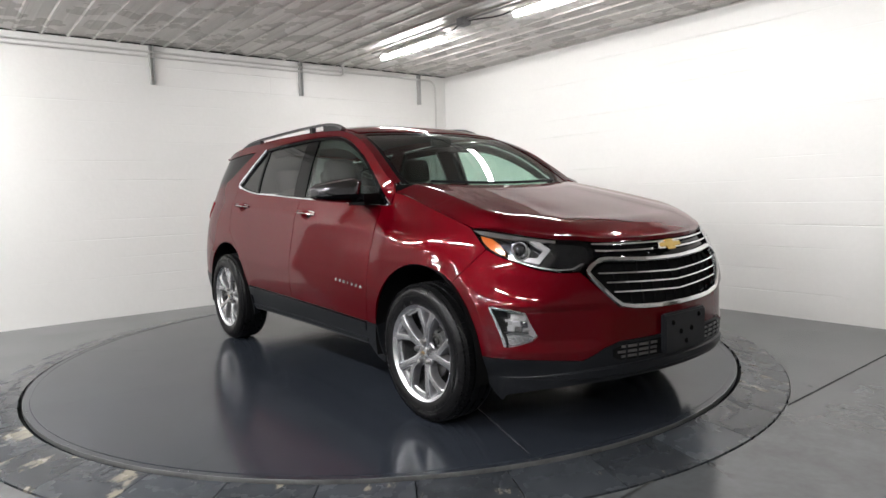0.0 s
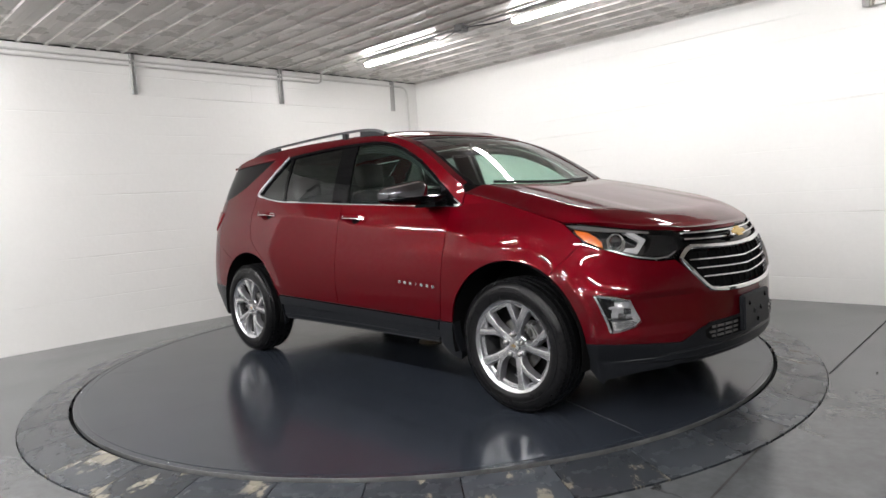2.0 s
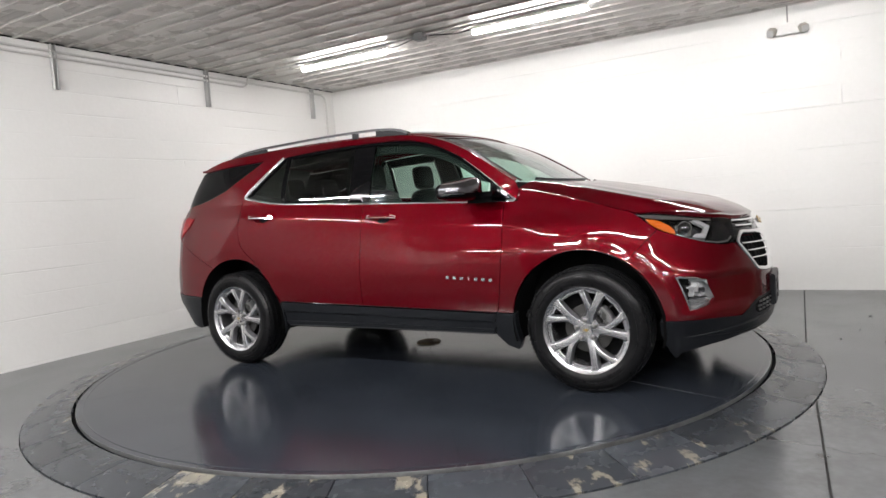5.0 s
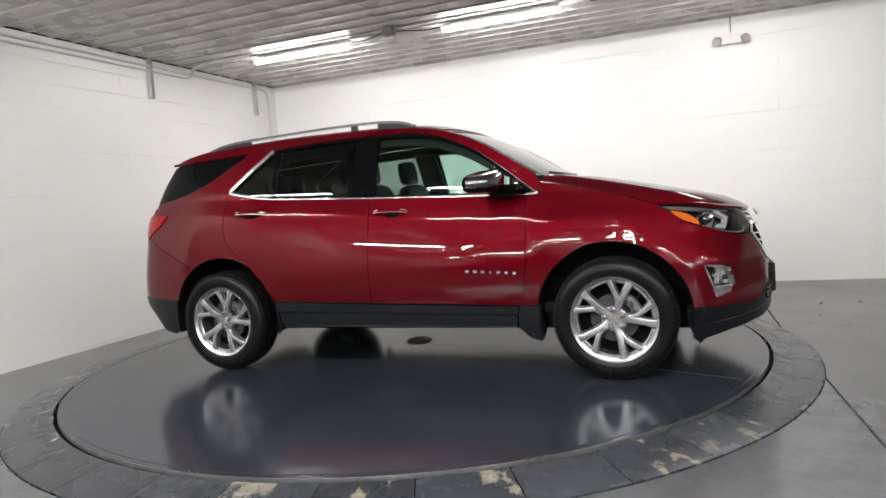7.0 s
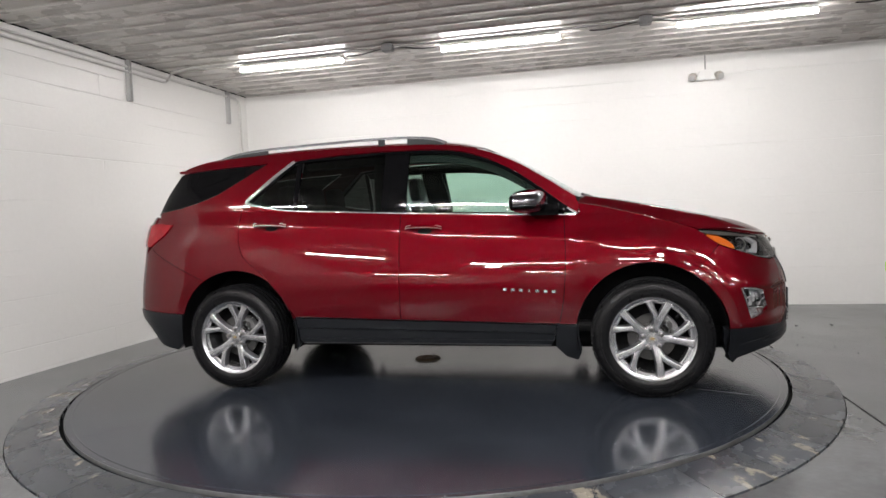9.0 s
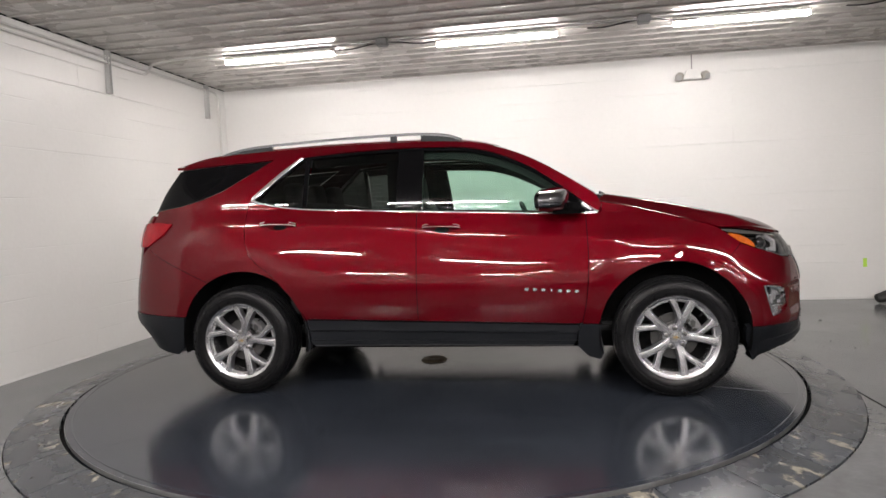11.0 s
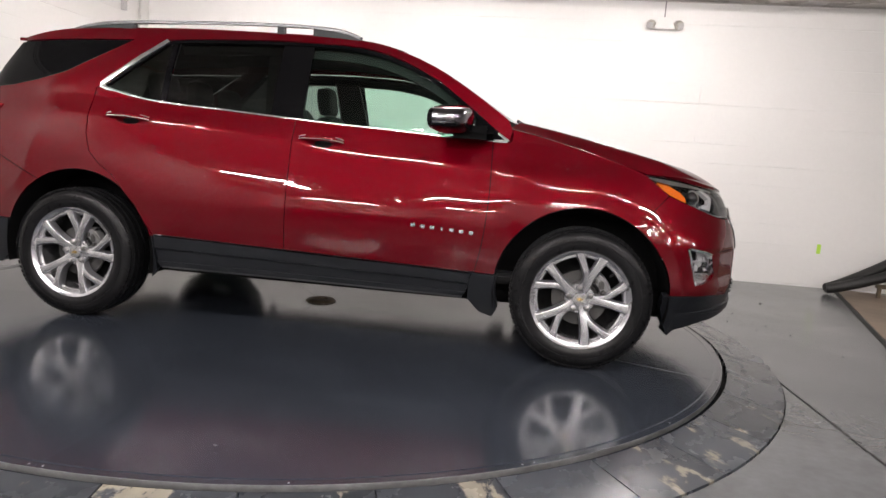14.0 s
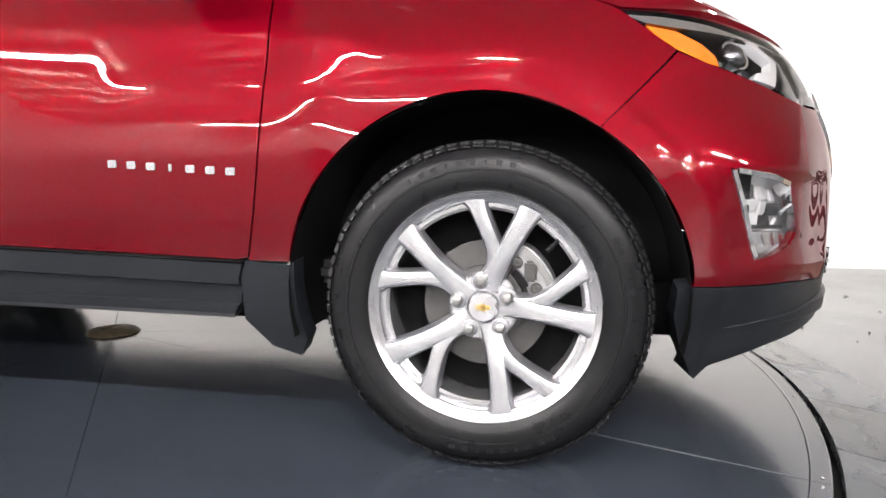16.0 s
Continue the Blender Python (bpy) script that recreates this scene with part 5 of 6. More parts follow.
for side in (-1, 1):
    for (x0, x1, z0, z1), pocket in zip(GRIPS, POCKETS):
        c = np.mean(fx(pocket), 0)
        door = DOORS[-side][0 if x0 > -0.5 else 1]
        skin("finger_pocket", dished(flank, c, 0.072, 0.030, 0.035), fx(pocket), PAINT, door, 0.006, 0.0, 0.0, side=-side)
        path = [(x0 + (x1 - x0) * k / 12, z0 + (z1 - z0) * k / 12) for k in range(13)]
        p, n = on_flank(path, 0.0, side)
        p = p + n * np.array([0.006 + 0.026 * math.sin(math.pi * min(max(k / 12, 0), 1)) ** 0.45 for k in range(13)])[:, None]
        bm = bmesh.new()
        sweep(bm, p, [(-0.0115, -0.005), (0.0115, -0.005), (0.0105, 0.003), (0.005, 0.006), (-0.005, 0.006), (-0.0105, 0.003)], [tuple(k) for k in n], scales=[0.75, 0.9] + [1] * 9 + [0.9, 0.75])
        grip = part("door_handle", bm, PAINT, door, "body-coloured door handle with a chrome edge")
        bm = bmesh.new()
        low = p + n * 0.004 + np.array([0, 0, -0.008])
        sweep(bm, low, [(-0.0045, -0.004), (0.0045, -0.004), (0.0035, 0.004), (-0.0035, 0.004)], [tuple(k) for k in n], scales=[0.7] + [1] * 11 + [0.7])
        part("handle_trim", bm, CHROME, grip, "chrome strip")
        for k in (0, 10):
            bm = bmesh.new()
            sweep(bm, (p + n * 0.0015)[k:k + 3], [(-0.0122, -0.006), (0.0122, -0.006), (0.0112, 0.004), (-0.0112, 0.004)], [tuple(q) for q in n[k:k + 3]], scales=[0.8, 0.95, 1] if k == 0 else [1, 0.95, 0.8])
            part("handle_end", bm, CHROME, grip)
    # raised name on the front doors, as plain bright blocks
    p, n = on_flank([(0.505 + 0.0495 * k, 0.658 - 0.0028 * k) for k in range(7)], 0.003, side)
    for k in range(7):
        w = 0.004 if k == 3 else 0.0115
        bm = bmesh.new()
        add_box(bm, (-w, -0.003, -0.0085), (w, 0.002, 0.0085), 0.0015)
        ob = part("name_block", bm, ALLOY, DOORS[-side][0])
        ob.matrix_basis = Matrix.Translation(p[k]) @ Vector(n[k]).to_track_quat("Y", "Z").to_matrix().to_4x4()
    # roof rail on its feet
    rail = [(-1.56, 1.588), (-1.50, 1.606), (-1.40, 1.626), (-1.25, 1.640), (-1.0, 1.652), (-0.74, 1.661), (-0.45, 1.666), (-0.25, 1.665), (-0.08, 1.656), (0.02, 1.640), (0.10, 1.612)]
    rz = curve_table(rail)
    xs = np.linspace(-1.56, 0.10, 40)
    inset = [float(flank_place(s_of_x(x), EDGE(x))[1]) - 0.035 for x in xs]
    bm = bmesh.new()
    sweep(bm, [(x, side * y, float(rz(x))) for x, y in zip(xs, inset)], [(-0.016, -0.008), (0.016, -0.008), (0.016, 0.003), (0.009, 0.008), (-0.009, 0.008), (-0.016, 0.003)])
    bar = part("roof_rail", bm, SATIN, car, "satin silver roof rail")
    for a, b in ((-1.55, -1.20), (-0.375, -0.335), (-0.17, 0.09)):
        bm = bmesh.new()
        seg = np.linspace(a, b, 10)
        rows = []
        for x in seg:
            y = float(np.interp(x, xs, inset))
            lo = float(crown_place(x, 0.93)[2]) - 0.02
            hi = float(rz(x)) - 0.009
            rows.append([bm.verts.new((x, side * (y + d), z)) for d, z in ((-0.014, lo), (0.016, lo - 0.01), (0.016, max(hi, lo)), (-0.014, max(hi, lo)))])
        for r0, r1 in zip(rows, rows[1:]):
            for k in range(4):
                bm.faces.new((r0[k], r0[(k + 1) % 4], r1[(k + 1) % 4], r1[k]))
        bm.faces.new(rows[0])
        bm.faces.new(rows[-1])
        part("rail_foot", bm, BLACK_PLASTIC, bar)

    # door mirror: chrome cap, dark lower shell, glass to the rear
    mirror = part("door_mirror", box((0.645, 0.76, 1.102), (0.872, 0.925, 1.168), 0.03), GLOSS_BLACK, car, "door mirror with chrome cap")
    mirror.scale = (1, side, 1)
    def shell():
        bm = bmesh.new()
        bmesh.ops.create_uvsphere(bm, u_segments=40, v_segments=26, radius=1.0)
        for v in bm.verts:
            q = [math.copysign(abs(c) ** 0.58, c) for c in v.co]
            x = 0.105 * q[0] if q[0] > 0 else 0.085 * q[0]
            v.co = Vector((0.655 + max(x, -0.055) + 0.03 * q[1] * -1.0, 0.972 + 0.128 * q[1], 1.186 - 0.006 * q[1] + (0.064 - 0.018 * q[1]) * q[2]))
        return bm
    # darker sides and a brighter top paint in what the chrome cap mirrors
    for zone, name, mat in (("cap", "cap", DIM_CHROME), ("edge", "cap_edge", CHROME), ("low", "lower_shell", GLOSS_BLACK)):
        bm = shell()
        line = lambda f: 1.160 + 0.05 * (f.calc_center_median().x - 0.655) - 0.02 * (f.calc_center_median().y - 0.955)
        drop = [f for f in bm.faces if zone != ("low" if f.calc_center_median().z < line(f) or f.calc_center_median().x < 0.603 else "edge" if f.normal.z > 0.72 and f.calc_center_median().z > 1.215 else "cap")]
        bmesh.ops.delete(bm, geom=drop, context="FACES")
        part(name, bm, mat, mirror, "chrome cap, darkened for the dim room it mirrors" if zone == "cap" else "")
    glass = part("mirror_glass", box((0.592, 0.87, 1.135), (0.600, 1.07, 1.232), 0.003), MIRROR, mirror)

# wipers
for y0, y1 in ((0.50, -0.12), (-0.05, -0.52)):
    bm = bmesh.new()
    path = []
    for k in range(12):
        y = y0 + (y1 - y0) * k / 11
        ye = float(flank_place(s_of_x(0.92), EDGE(0.92))[1])
        path.append(crown_place(0.900 + 0.06 * (1 - (y / ye) ** 2), y / ye) + np.array([0.002, 0, 0.006]))
    sweep(bm, path, [(-0.006, -0.008), (0.006, -0.008), (0.004, 0.008), (-0.004, 0.008)])
    part("wiper", bm, BLACK_PLASTIC, car)
bm = bmesh.new()
add_box(bm, (0.40, -0.09, 1.475), (0.43, 0.09, 1.535), 0.012)
part("interior_mirror", bm, TRIM, car)

# ---- cabin ----
part("cabin_floor", box((-1.95, -0.70, 0.36), (1.1, 0.70, 0.42), 0.02), TRIM, car)
bm = bmesh.new()
sweep(bm, [(0.0, y, 0.0) for y in np.linspace(-0.72, 0.72, 13)], [(-(x), z) for x, z in ((1.08, 0.5), (0.80, 0.5), (0.74, 0.78), (0.70, 0.93), (0.73, 1.02), (0.82, 1.065), (0.95, 1.075), (1.08, 1.07))])
part("dashboard", bm, TRIM, car)
bm = bmesh.new()
hood_path = [(0.70 + 0.0 * k, 0.37 + 0.17 * math.cos(math.pi * k / 10), 1.03 + 0.075 * math.sin(math.pi * k / 10)) for k in range(11)]
sweep(bm, hood_path, [(-0.06, -0.01), (0.06, -0.01), (0.05, 0.012), (-0.05, 0.012)], (1, 0, 0))
part("instrument_hood", bm, TRIM, car)
bm = bmesh.new()
loop = [(0.0, 0.185 * math.cos(2 * math.pi * k / 36), 0.185 * math.sin(2 * math.pi * k / 36)) for k in range(37)]
sweep(bm, loop, circle_section(0.015, 8), (1, 0, 0), closed_ends=False)
wheel_rim = part("steering_wheel", bm, LEATHER, car)
wheel_rim.location, wheel_rim.rotation_euler = (0.50, 0.37, 1.02), (0, radians(-24), 0)
part("steering_boss", box((-0.02, -0.07, -0.06), (0.05, 0.07, 0.06), 0.02), TRIM, wheel_rim)
part("steering_spoke", box((-0.01, -0.175, -0.015), (0.01, 0.175, 0.02), 0.006), TRIM, wheel_rim)


def cushion(lo, hi, m, round_to=0.05):
    bm = bmesh.new()
    bmesh.ops.create_uvsphere(bm, u_segments=28, v_segments=18, radius=1.0)
    for v in bm.verts:
        flat = math.hypot(v.co.x, v.co.y) or 1e-6
        wide, up = flat ** 0.45, math.copysign(abs(v.co.z) ** 0.45, v.co.z)
        c, s = v.co.x / flat, v.co.y / flat
        x, y = math.copysign(abs(c) ** 0.5, c) * wide, math.copysign(abs(s) ** 0.5, s) * wide
        v.co = Vector(((lo[0] + hi[0]) / 2 + x * (hi[0] - lo[0]) / 2, (lo[1] + hi[1]) / 2 + y * (hi[1] - lo[1]) / 2, (lo[2] + hi[2]) / 2 + up * (hi[2] - lo[2]) / 2))
    bmesh.ops.transform(bm, matrix=m, verts=bm.verts)
    return bm


def make_seat(name, x, y, half):
    seat = part(name, cushion((-0.26, -half, 0.0), (0.26, half, 0.15), pose(x, y, 0.55, 0, -6, 0)), LEATHER, car, "black leather seat")
    part("backrest", cushion((-0.07, -half, 0.0), (0.07, half, 0.62), pose(x - 0.24, y, 0.64, 0, -14, 0)), LEATHER, seat)
    for k in ((0,) if half < 0.4 else (-0.42, 0, 0.42)):
        part("headrest", cushion((-0.05, -0.115, 0.0), (0.05, 0.115, 0.19), pose(x - 0.40, y + k, 1.25 if half < 0.4 else 1.20, 0, -8, 0), 0.04), LEATHER, seat)
        bm = bmesh.new()
        for d in (-0.05, 0.05):
            sweep(bm, [(x - 0.41, y + k + d, 1.15), (x - 0.415, y + k + d, 1.30)], circle_section(0.006, 8), (1, 0, 0))
        part("headrest_posts", bm, STEEL, seat)


make_seat("passenger_seat", 0.03, -0.36, 0.25)
make_seat("driver_seat", 0.03, 0.36, 0.25)
make_seat("rear_bench", -0.72, 0.0, 0.62)
skin("headliner", crown, [(0.28, -0.9), (-1.8, -0.9), (-1.8, 0.9), (0.28, 0.9)], LINER_GREY, car, 0.1, 0.0, -0.035)
for side in (-1, 1):
    skin("pillar_trim", flank, fx([(-0.36, 1.10), (-0.15, 1.10), (-0.225, 1.52), (-0.40, 1.53)]), TRIM, car, 0.05, 0.02, -0.055, side=side)
    skin("inner_window_frame", flank, fx([(x, float(top_z(x)) - 0.002) for x in np.linspace(0.78, -0.9, 24)] + [(x, float(top_z(x)) - 0.055) for x in np.linspace(-0.88, 0.66, 24)]), TRIM, car, 0.05, 0.02, -0.045, side=side)
part("parcel_cover", box((-1.9, -0.62, 0.98), (-1.25, 0.62, 1.0), 0.005), TRIM, car)

# ---- wheels ----
def tyre_bm():
    w = 0.112
    prof = [(0.240, -w + 0.012), (0.252, -w - 0.001), (0.275, -w - 0.008), (0.288, -w - 0.0075), (0.289, -w - 0.0095), (0.293, -w - 0.0095), (0.294, -w - 0.0068), (0.305, -w - 0.006), (0.325, -w + 0.004), (0.340, -w + 0.018), (0.349, -w + 0.035)]
    half = prof + [(0.352, -0.06), (0.352, -0.052), (0.344, -0.051), (0.344, -0.043), (0.353, -0.042), (0.354, -0.008), (0.345, -0.007), (0.345, 0.0)]
    full = half + [(r, -h) for r, h in reversed(half[:-1])]
    bm = lathe(full, 96, "y", close=True)
    return bm


def tread_bm():
    """Shoulder blocks round the tyre's outer edge."""
    bm = bmesh.new()
    n = 80
    for k in range(n):
        a = 2 * math.pi * k / n
        m = Matrix.Rotation(-a, 4, "Y")
        for y in (-0.098, -0.07):
            add_box(bm, (0.336, y - (0.013 if y > -0.09 else 0.008), -0.0095), (0.3515 if y > -0.09 else 0.340, y + 0.008, 0.0095), 0.0, m @ Matrix.Rotation(radians(8), 4, "X"))
    return bm


def spoke_bm():
    """One spoke: a straight main arm that leans right, and a branch that leaves it part of the way out and bends to the left."""
    bm = bmesh.new()
    def arm(rows, sink):
        """Rows (r, angle, half width): the arm's middle line outwards."""
        pts = [Vector((r * math.sin(radians(a)), 0, r * math.cos(radians(a)))) for r, a, _ in rows]
        rings = []
        for k, (c, (r, a, half)) in enumerate(zip(pts, rows)):
            d = (pts[min(k + 1, len(pts) - 1)] - pts[max(k - 1, 0)]).normalized()
            t = Vector((d.z, 0, -d.x))
            y = sink - 0.006 - 0.020 * math.sin(math.pi * min(max(r - 0.05, 0) / 0.16, 1.0) * 0.55)
            rings.append([bm.verts.new((c.x + t.x * off * half, y + dy, c.z + t.z * off * half)) for off, dy in
                          ((-1.12, 0.045), (-1.05, 0.016), (-0.98, 0.005), (-0.80, 0.0), (-0.62, -0.0012), (0.62, -0.0012), (0.80, 0.0), (0.98, 0.005), (1.05, 0.016), (1.12, 0.045))])
        for p, q in zip(rings, rings[1:]):
            for i in range(9):
                f = bm.faces.new((p[i], p[i + 1], q[i + 1], q[i]))
                f.material_index = 0 if 2 < i < 6 else 1
        bm.faces.new(rings[0])
        bm.faces.new(rings[-1])
    arm([(0.038, 2.0, 0.031), (0.062, 5.0, 0.0265), (0.085, 7.5, 0.0235), (0.11, 9.5, 0.0215), (0.14, 11.2, 0.0205), (0.17, 12.4, 0.021), (0.20, 13.3, 0.0225), (0.218, 13.8, 0.0255), (0.234, 14.2, 0.034)], 0.0)
    arm([(0.070, 3.0, 0.020), (0.090, 3.5, 0.0195), (0.11, 1.8, 0.0185), (0.128, -1.3, 0.0175), (0.145, -4.8, 0.0165), (0.17, -9.2, 0.0165), (0.20, -13.0, 0.018), (0.218, -14.6, 0.021), (0.234, -15.7, 0.031)], 0.0012)
    return bm


def make_wheel():
    """A wheel about its own centre; its outer face looks to -y."""
    w = thing("wheel", "", "")
    w.parent = car
    tyre = part("tyre", tyre_bm(), RUBBER, w, "black rubber tyre")
    part("tread", tread_bm(), RUBBER, w, smooth=False)
    for start, count in ((-30, 9), (150, 9), (60, 5), (240, 6)):
        bm = bmesh.new()
        for k in range(count):
            a = radians(start + 5.2 * k)
            add_box(bm, (-0.007 if k % 3 else -0.003, -0.1187, 0.299), (0.007 if k % 3 else 0.003, -0.1135, 0.311), 0.001, Matrix.Rotation(a, 4, "Y"))
        tagged(part("sidewall_mark", bm, RUBBER, tyre, smooth=False), kind="stuff")
    part("rim", lathe([(0.240, -0.108), (0.246, -0.113), (0.248, -0.108), (0.246, -0.09), (0.236, 0.1), (0.228, 0.1), (0.206, -0.02), (0.208, -0.078), (0.214, -0.084), (0.222, -0.084), (0.226, -0.099), (0.236, -0.1035)], 96, "y", close=True), ALLOY, w, "bright machined alloy rim")
    spoke = part("spoke", spoke_bm(), ALLOY, w)
    spoke.data.materials.append(SPOKE_SIDE)
    spoke.location = (0, -0.075, 0)
    for k in range(5):
        ob = spoke if k == 0 else spoke.copy()
        if k:
            scene.collection.objects.link(ob)
        ob.rotation_euler = (0, radians(11 + 72 * k), 0)
    part("hub", lathe([(0.074, -0.03), (0.075, -0.074), (0.069, -0.0806), (0.036, -0.0815), (0.034, -0.07)], 48, "y"), ALLOY, w)
    part("centre_cap", lathe([(0.033, -0.07), (0.033, -0.089), (0.030, -0.092), (0.001, -0.093)], 32, "y"), ALLOY, w, "silver centre cap")
    bm = bmesh.new()
    add_box(bm, (-0.016, -0.0950, -0.005), (0.016, -0.0920, 0.005), 0.001)
    add_box(bm, (-0.006, -0.0950, -0.008), (0.006, -0.0920, 0.008), 0.001)
    part("cap_emblem", bm, GOLD, w)
    for k in range(5):
        a = radians(-5 + 72 * k)
        seat = part("nut_seat", lathe([(0.0180, -0.07), (0.0180, -0.0838), (0.0165, -0.0842), (0.001, -0.0842)], 20, "y"), SPOKE_SIDE, w)
        seat.location = (0.056 * math.sin(a), 0, 0.056 * math.cos(a))
        nut = part("lug_nut", lathe([(0.0125, -0.07), (0.0125, -0.094), (0.0105, -0.101), (0.006, -0.104), (0.001, -0.1045)], 12, "y"), STEEL, w, smooth=False)
        nut.location = (0.056 * math.sin(a), 0, 0.056 * math.cos(a))
    part("brake_disc", lathe([(0.138, -0.035), (0.138, -0.022), (0.07, -0.022), (0.07, -0.045), (0.085, -0.045), (0.086, -0.035)], 64, "y", close=True), DISC, w, "grey iron brake disc")
    bm = bmesh.new()
    sweep(bm, [(0.128 * math.cos(radians(a)), -0.04, 0.128 * math.sin(radians(a))) for a in range(8, 66, 6)], [(-0.032, -0.022), (0.034, -0.022), (0.030, 0.026), (0.012, 0.03), (-0.02, 0.03), (-0.03, 0.02)], (0, -1, 0), scales=[0.7, 0.95] + [1] * 6 + [0.95, 0.7])
    caliper = part("brake_caliper", bm, CALIPER, w, "grey brake caliper")
    part("caliper_bridge", box((0.085, -0.078, 0.055), (0.112, -0.066, 0.100), 0.005), DISC, caliper)
    for a, r in ((20, 0.118), (54, 0.118)):
        boss = part("caliper_bolt", lathe([(0.013, -0.055), (0.013, -0.074), (0.010, -0.077), (0.005, -0.0775), (0.005, -0.072), (0.001, -0.072)], 16, "y"), DISC, caliper)
        boss.location = (r * math.cos(radians(a)), 0, r * math.sin(radians(a)))
    bm = bmesh.new()
    sweep(bm, [(0.148 * math.cos(radians(a)), -0.07, 0.148 * math.sin(radians(a))) for a in range(14, 62, 6)], [(-0.006, -0.003), (0.006, -0.003), (0.005, 0.006), (-0.005, 0.006)], (0, -1, 0))
    part("caliper_rib", bm, STEEL, caliper)
    bm = bmesh.new()
    sweep(bm, [(0.098 * math.cos(radians(a)), -0.071, 0.098 * math.sin(radians(a))) for a in range(26, 52, 5)], [(-0.007, -0.002), (0.007, -0.002), (0.007, 0.003), (-0.007, 0.003)], (0, -1, 0))
    part("caliper_slot", bm, DARK, caliper, "dark opening in the caliper")
    valve = part("valve_stem", lathe([(0.0045, 0.0), (0.0045, 0.022), (0.0055, 0.023), (0.0055, 0.036), (0.004, 0.039), (0.001, 0.039)], 14, "z"), RUBBER, w, "short black valve stem")
    valve.matrix_basis = Matrix.Translation((0.213 * math.sin(radians(47)), -0.074, 0.213 * math.cos(radians(47)))) @ Vector((-0.6, -0.55, -0.55)).to_track_quat("Z", "Y").to_matrix().to_4x4()
    part("wheel_backing", lathe([(0.215, 0.02), (0.215, 0.03)], 48, "y"), DARK, w)
    return w


WHEEL_X, WHEEL_Y, WHEEL_Z = 1.3625, 0.807, 0.3555
first = make_wheel()
first.matrix_basis = pose(WHEEL_X, -WHEEL_Y, WHEEL_Z)
for x, y, turn in ((-WHEEL_X, -WHEEL_Y, 0), (WHEEL_X, WHEEL_Y, 180), (-WHEEL_X, WHEEL_Y, 180)):
    copy_thing(first, pose(x, y, WHEEL_Z, 0, 0, turn) @ pose(0, 0, 0, 0, -3 if turn == 0 else 20, 0))
for side in (-1, 1):
    for c in (ARCH_F, ARCH_R):
        bm = bmesh.new()
        rows = []
        for k in range(25):
            a = radians(-14 + 208 * k / 24)
            rows.append([bm.verts.new((c[0] + r * math.cos(a), side * y, c[1] + r * math.sin(a))) for r, y in ((0.428, 0.905), (0.432, 0.88), (0.432, 0.6), (0.05, 0.58))])
        for a, b in zip(rows, rows[1:]):
            for i in range(3):
                bm.faces.new((a[i], a[i + 1], b[i + 1], b[i]))
        part("wheel_arch_liner", bm, DARK, car)
part("underbody", box((-2.0, -0.62, 0.24), (2.0, 0.62, 0.42), 0.04), DARK, car)

# ---- ceiling tubes ----
def make_tube_light(w, mat):
    lamp = thing("ceiling_light", "lit linear LED tube light fixed under the metal ceiling", "ceiling light", "ceiling lights")
    part("housing", box((0, -0.045, 0.025), (1.16, 0.045, 0.055), 0.006), WHITE_PVC, lamp)
    bm = bmesh.new()
    sweep(bm, [(0.0, 0, 0), (0.012, 0, 0), (1.148, 0, 0), (1.16, 0, 0)], [(w * math.cos(radians(a)), w * 0.67 * math.sin(radians(a)) + 0.02) for a in range(180, 361, 20)] + [(w, 0.024), (-w, 0.024)], scales=[0.7, 1, 1, 0.7])
    part("diffuser", bm, mat, lamp, "glowing white diffuser")
    return lamp


light = make_tube_light(0.045, TUBE)
light.location = (-2.62, 1.585, 2.765)
for k in (1, 2):
    copy_thing(light, pose(-2.62 + 2.22 * k, 1.585, 2.765))
bare = make_tube_light(0.014, BARE_TUBE)
bare.location = (-3.25, -3.42, 2.765)
for row, count in enumerate((5, 4, 4)):
    for k in range(count):
        if row or k:
            copy_thing(bare, pose(-3.25 + 2.22 * k, -3.42 - 3.1 * row, 2.765))

# ---- things on the walls and ceiling ----
def conduit(name, path, r, mat, label, category, n=10):
    bm = bmesh.new()
    pts = [Vector(p) for p in path]
    sweep(bm, pts, circle_section(r, n), (0.31, 0.22, 0.92))
    return tagged(part(name, bm, mat), label, category)


def bend(a, b, c, n=6, q=0.12):
    """A rounded corner at b between a and c."""
    a, b, c = Vector(a), Vector(b), Vector(c)
    p, r = b + (a - b).normalized() * q, b + (c - b).normalized() * q
    return [tuple(p * (1 - t) ** 2 + b * 2 * t * (1 - t) + r * t * t) for t in [k / n for k in range(n + 1)]]


low = [(X0 + 0.022, -6.9, 2.715), (X0 + 0.022, 1.3, 2.715)] + bend((X0 + 0.022, 1.3, 2.715), (X0 + 0.022, 1.56, 2.715), (X0 + 0.12, 1.50, 2.80), q=0.08) + [(X0 + 0.16, 1.46, 2.795), (X0 + 0.45, 1.38, 2.80), (-2.55, 1.385, 2.80)]
conduit("conduit", low, 0.013, CONDUIT_PAINT, "white painted conduit running under the ceiling", "conduit")
high = [(X0 + 0.022, -6.9, 2.765), (X0 + 0.022, 2.7, 2.765)] + bend((X0 + 0.022, 2.7, 2.765), (X0 + 0.022, 3.05, 2.765), (X0 + 0.022, 3.05, 2.4), q=0.14) + [(X0 + 0.022, 3.05, 0.9)]
conduit("conduit", high, 0.013, CONDUIT_PAINT, "white painted conduit bending down near the corner", "conduit")
conduit("conduit", [(-2.55, 1.385, 2.80), (12.9, 1.385, 2.80)], 0.012, STEEL, "grey steel conduit along the ceiling", "conduit")


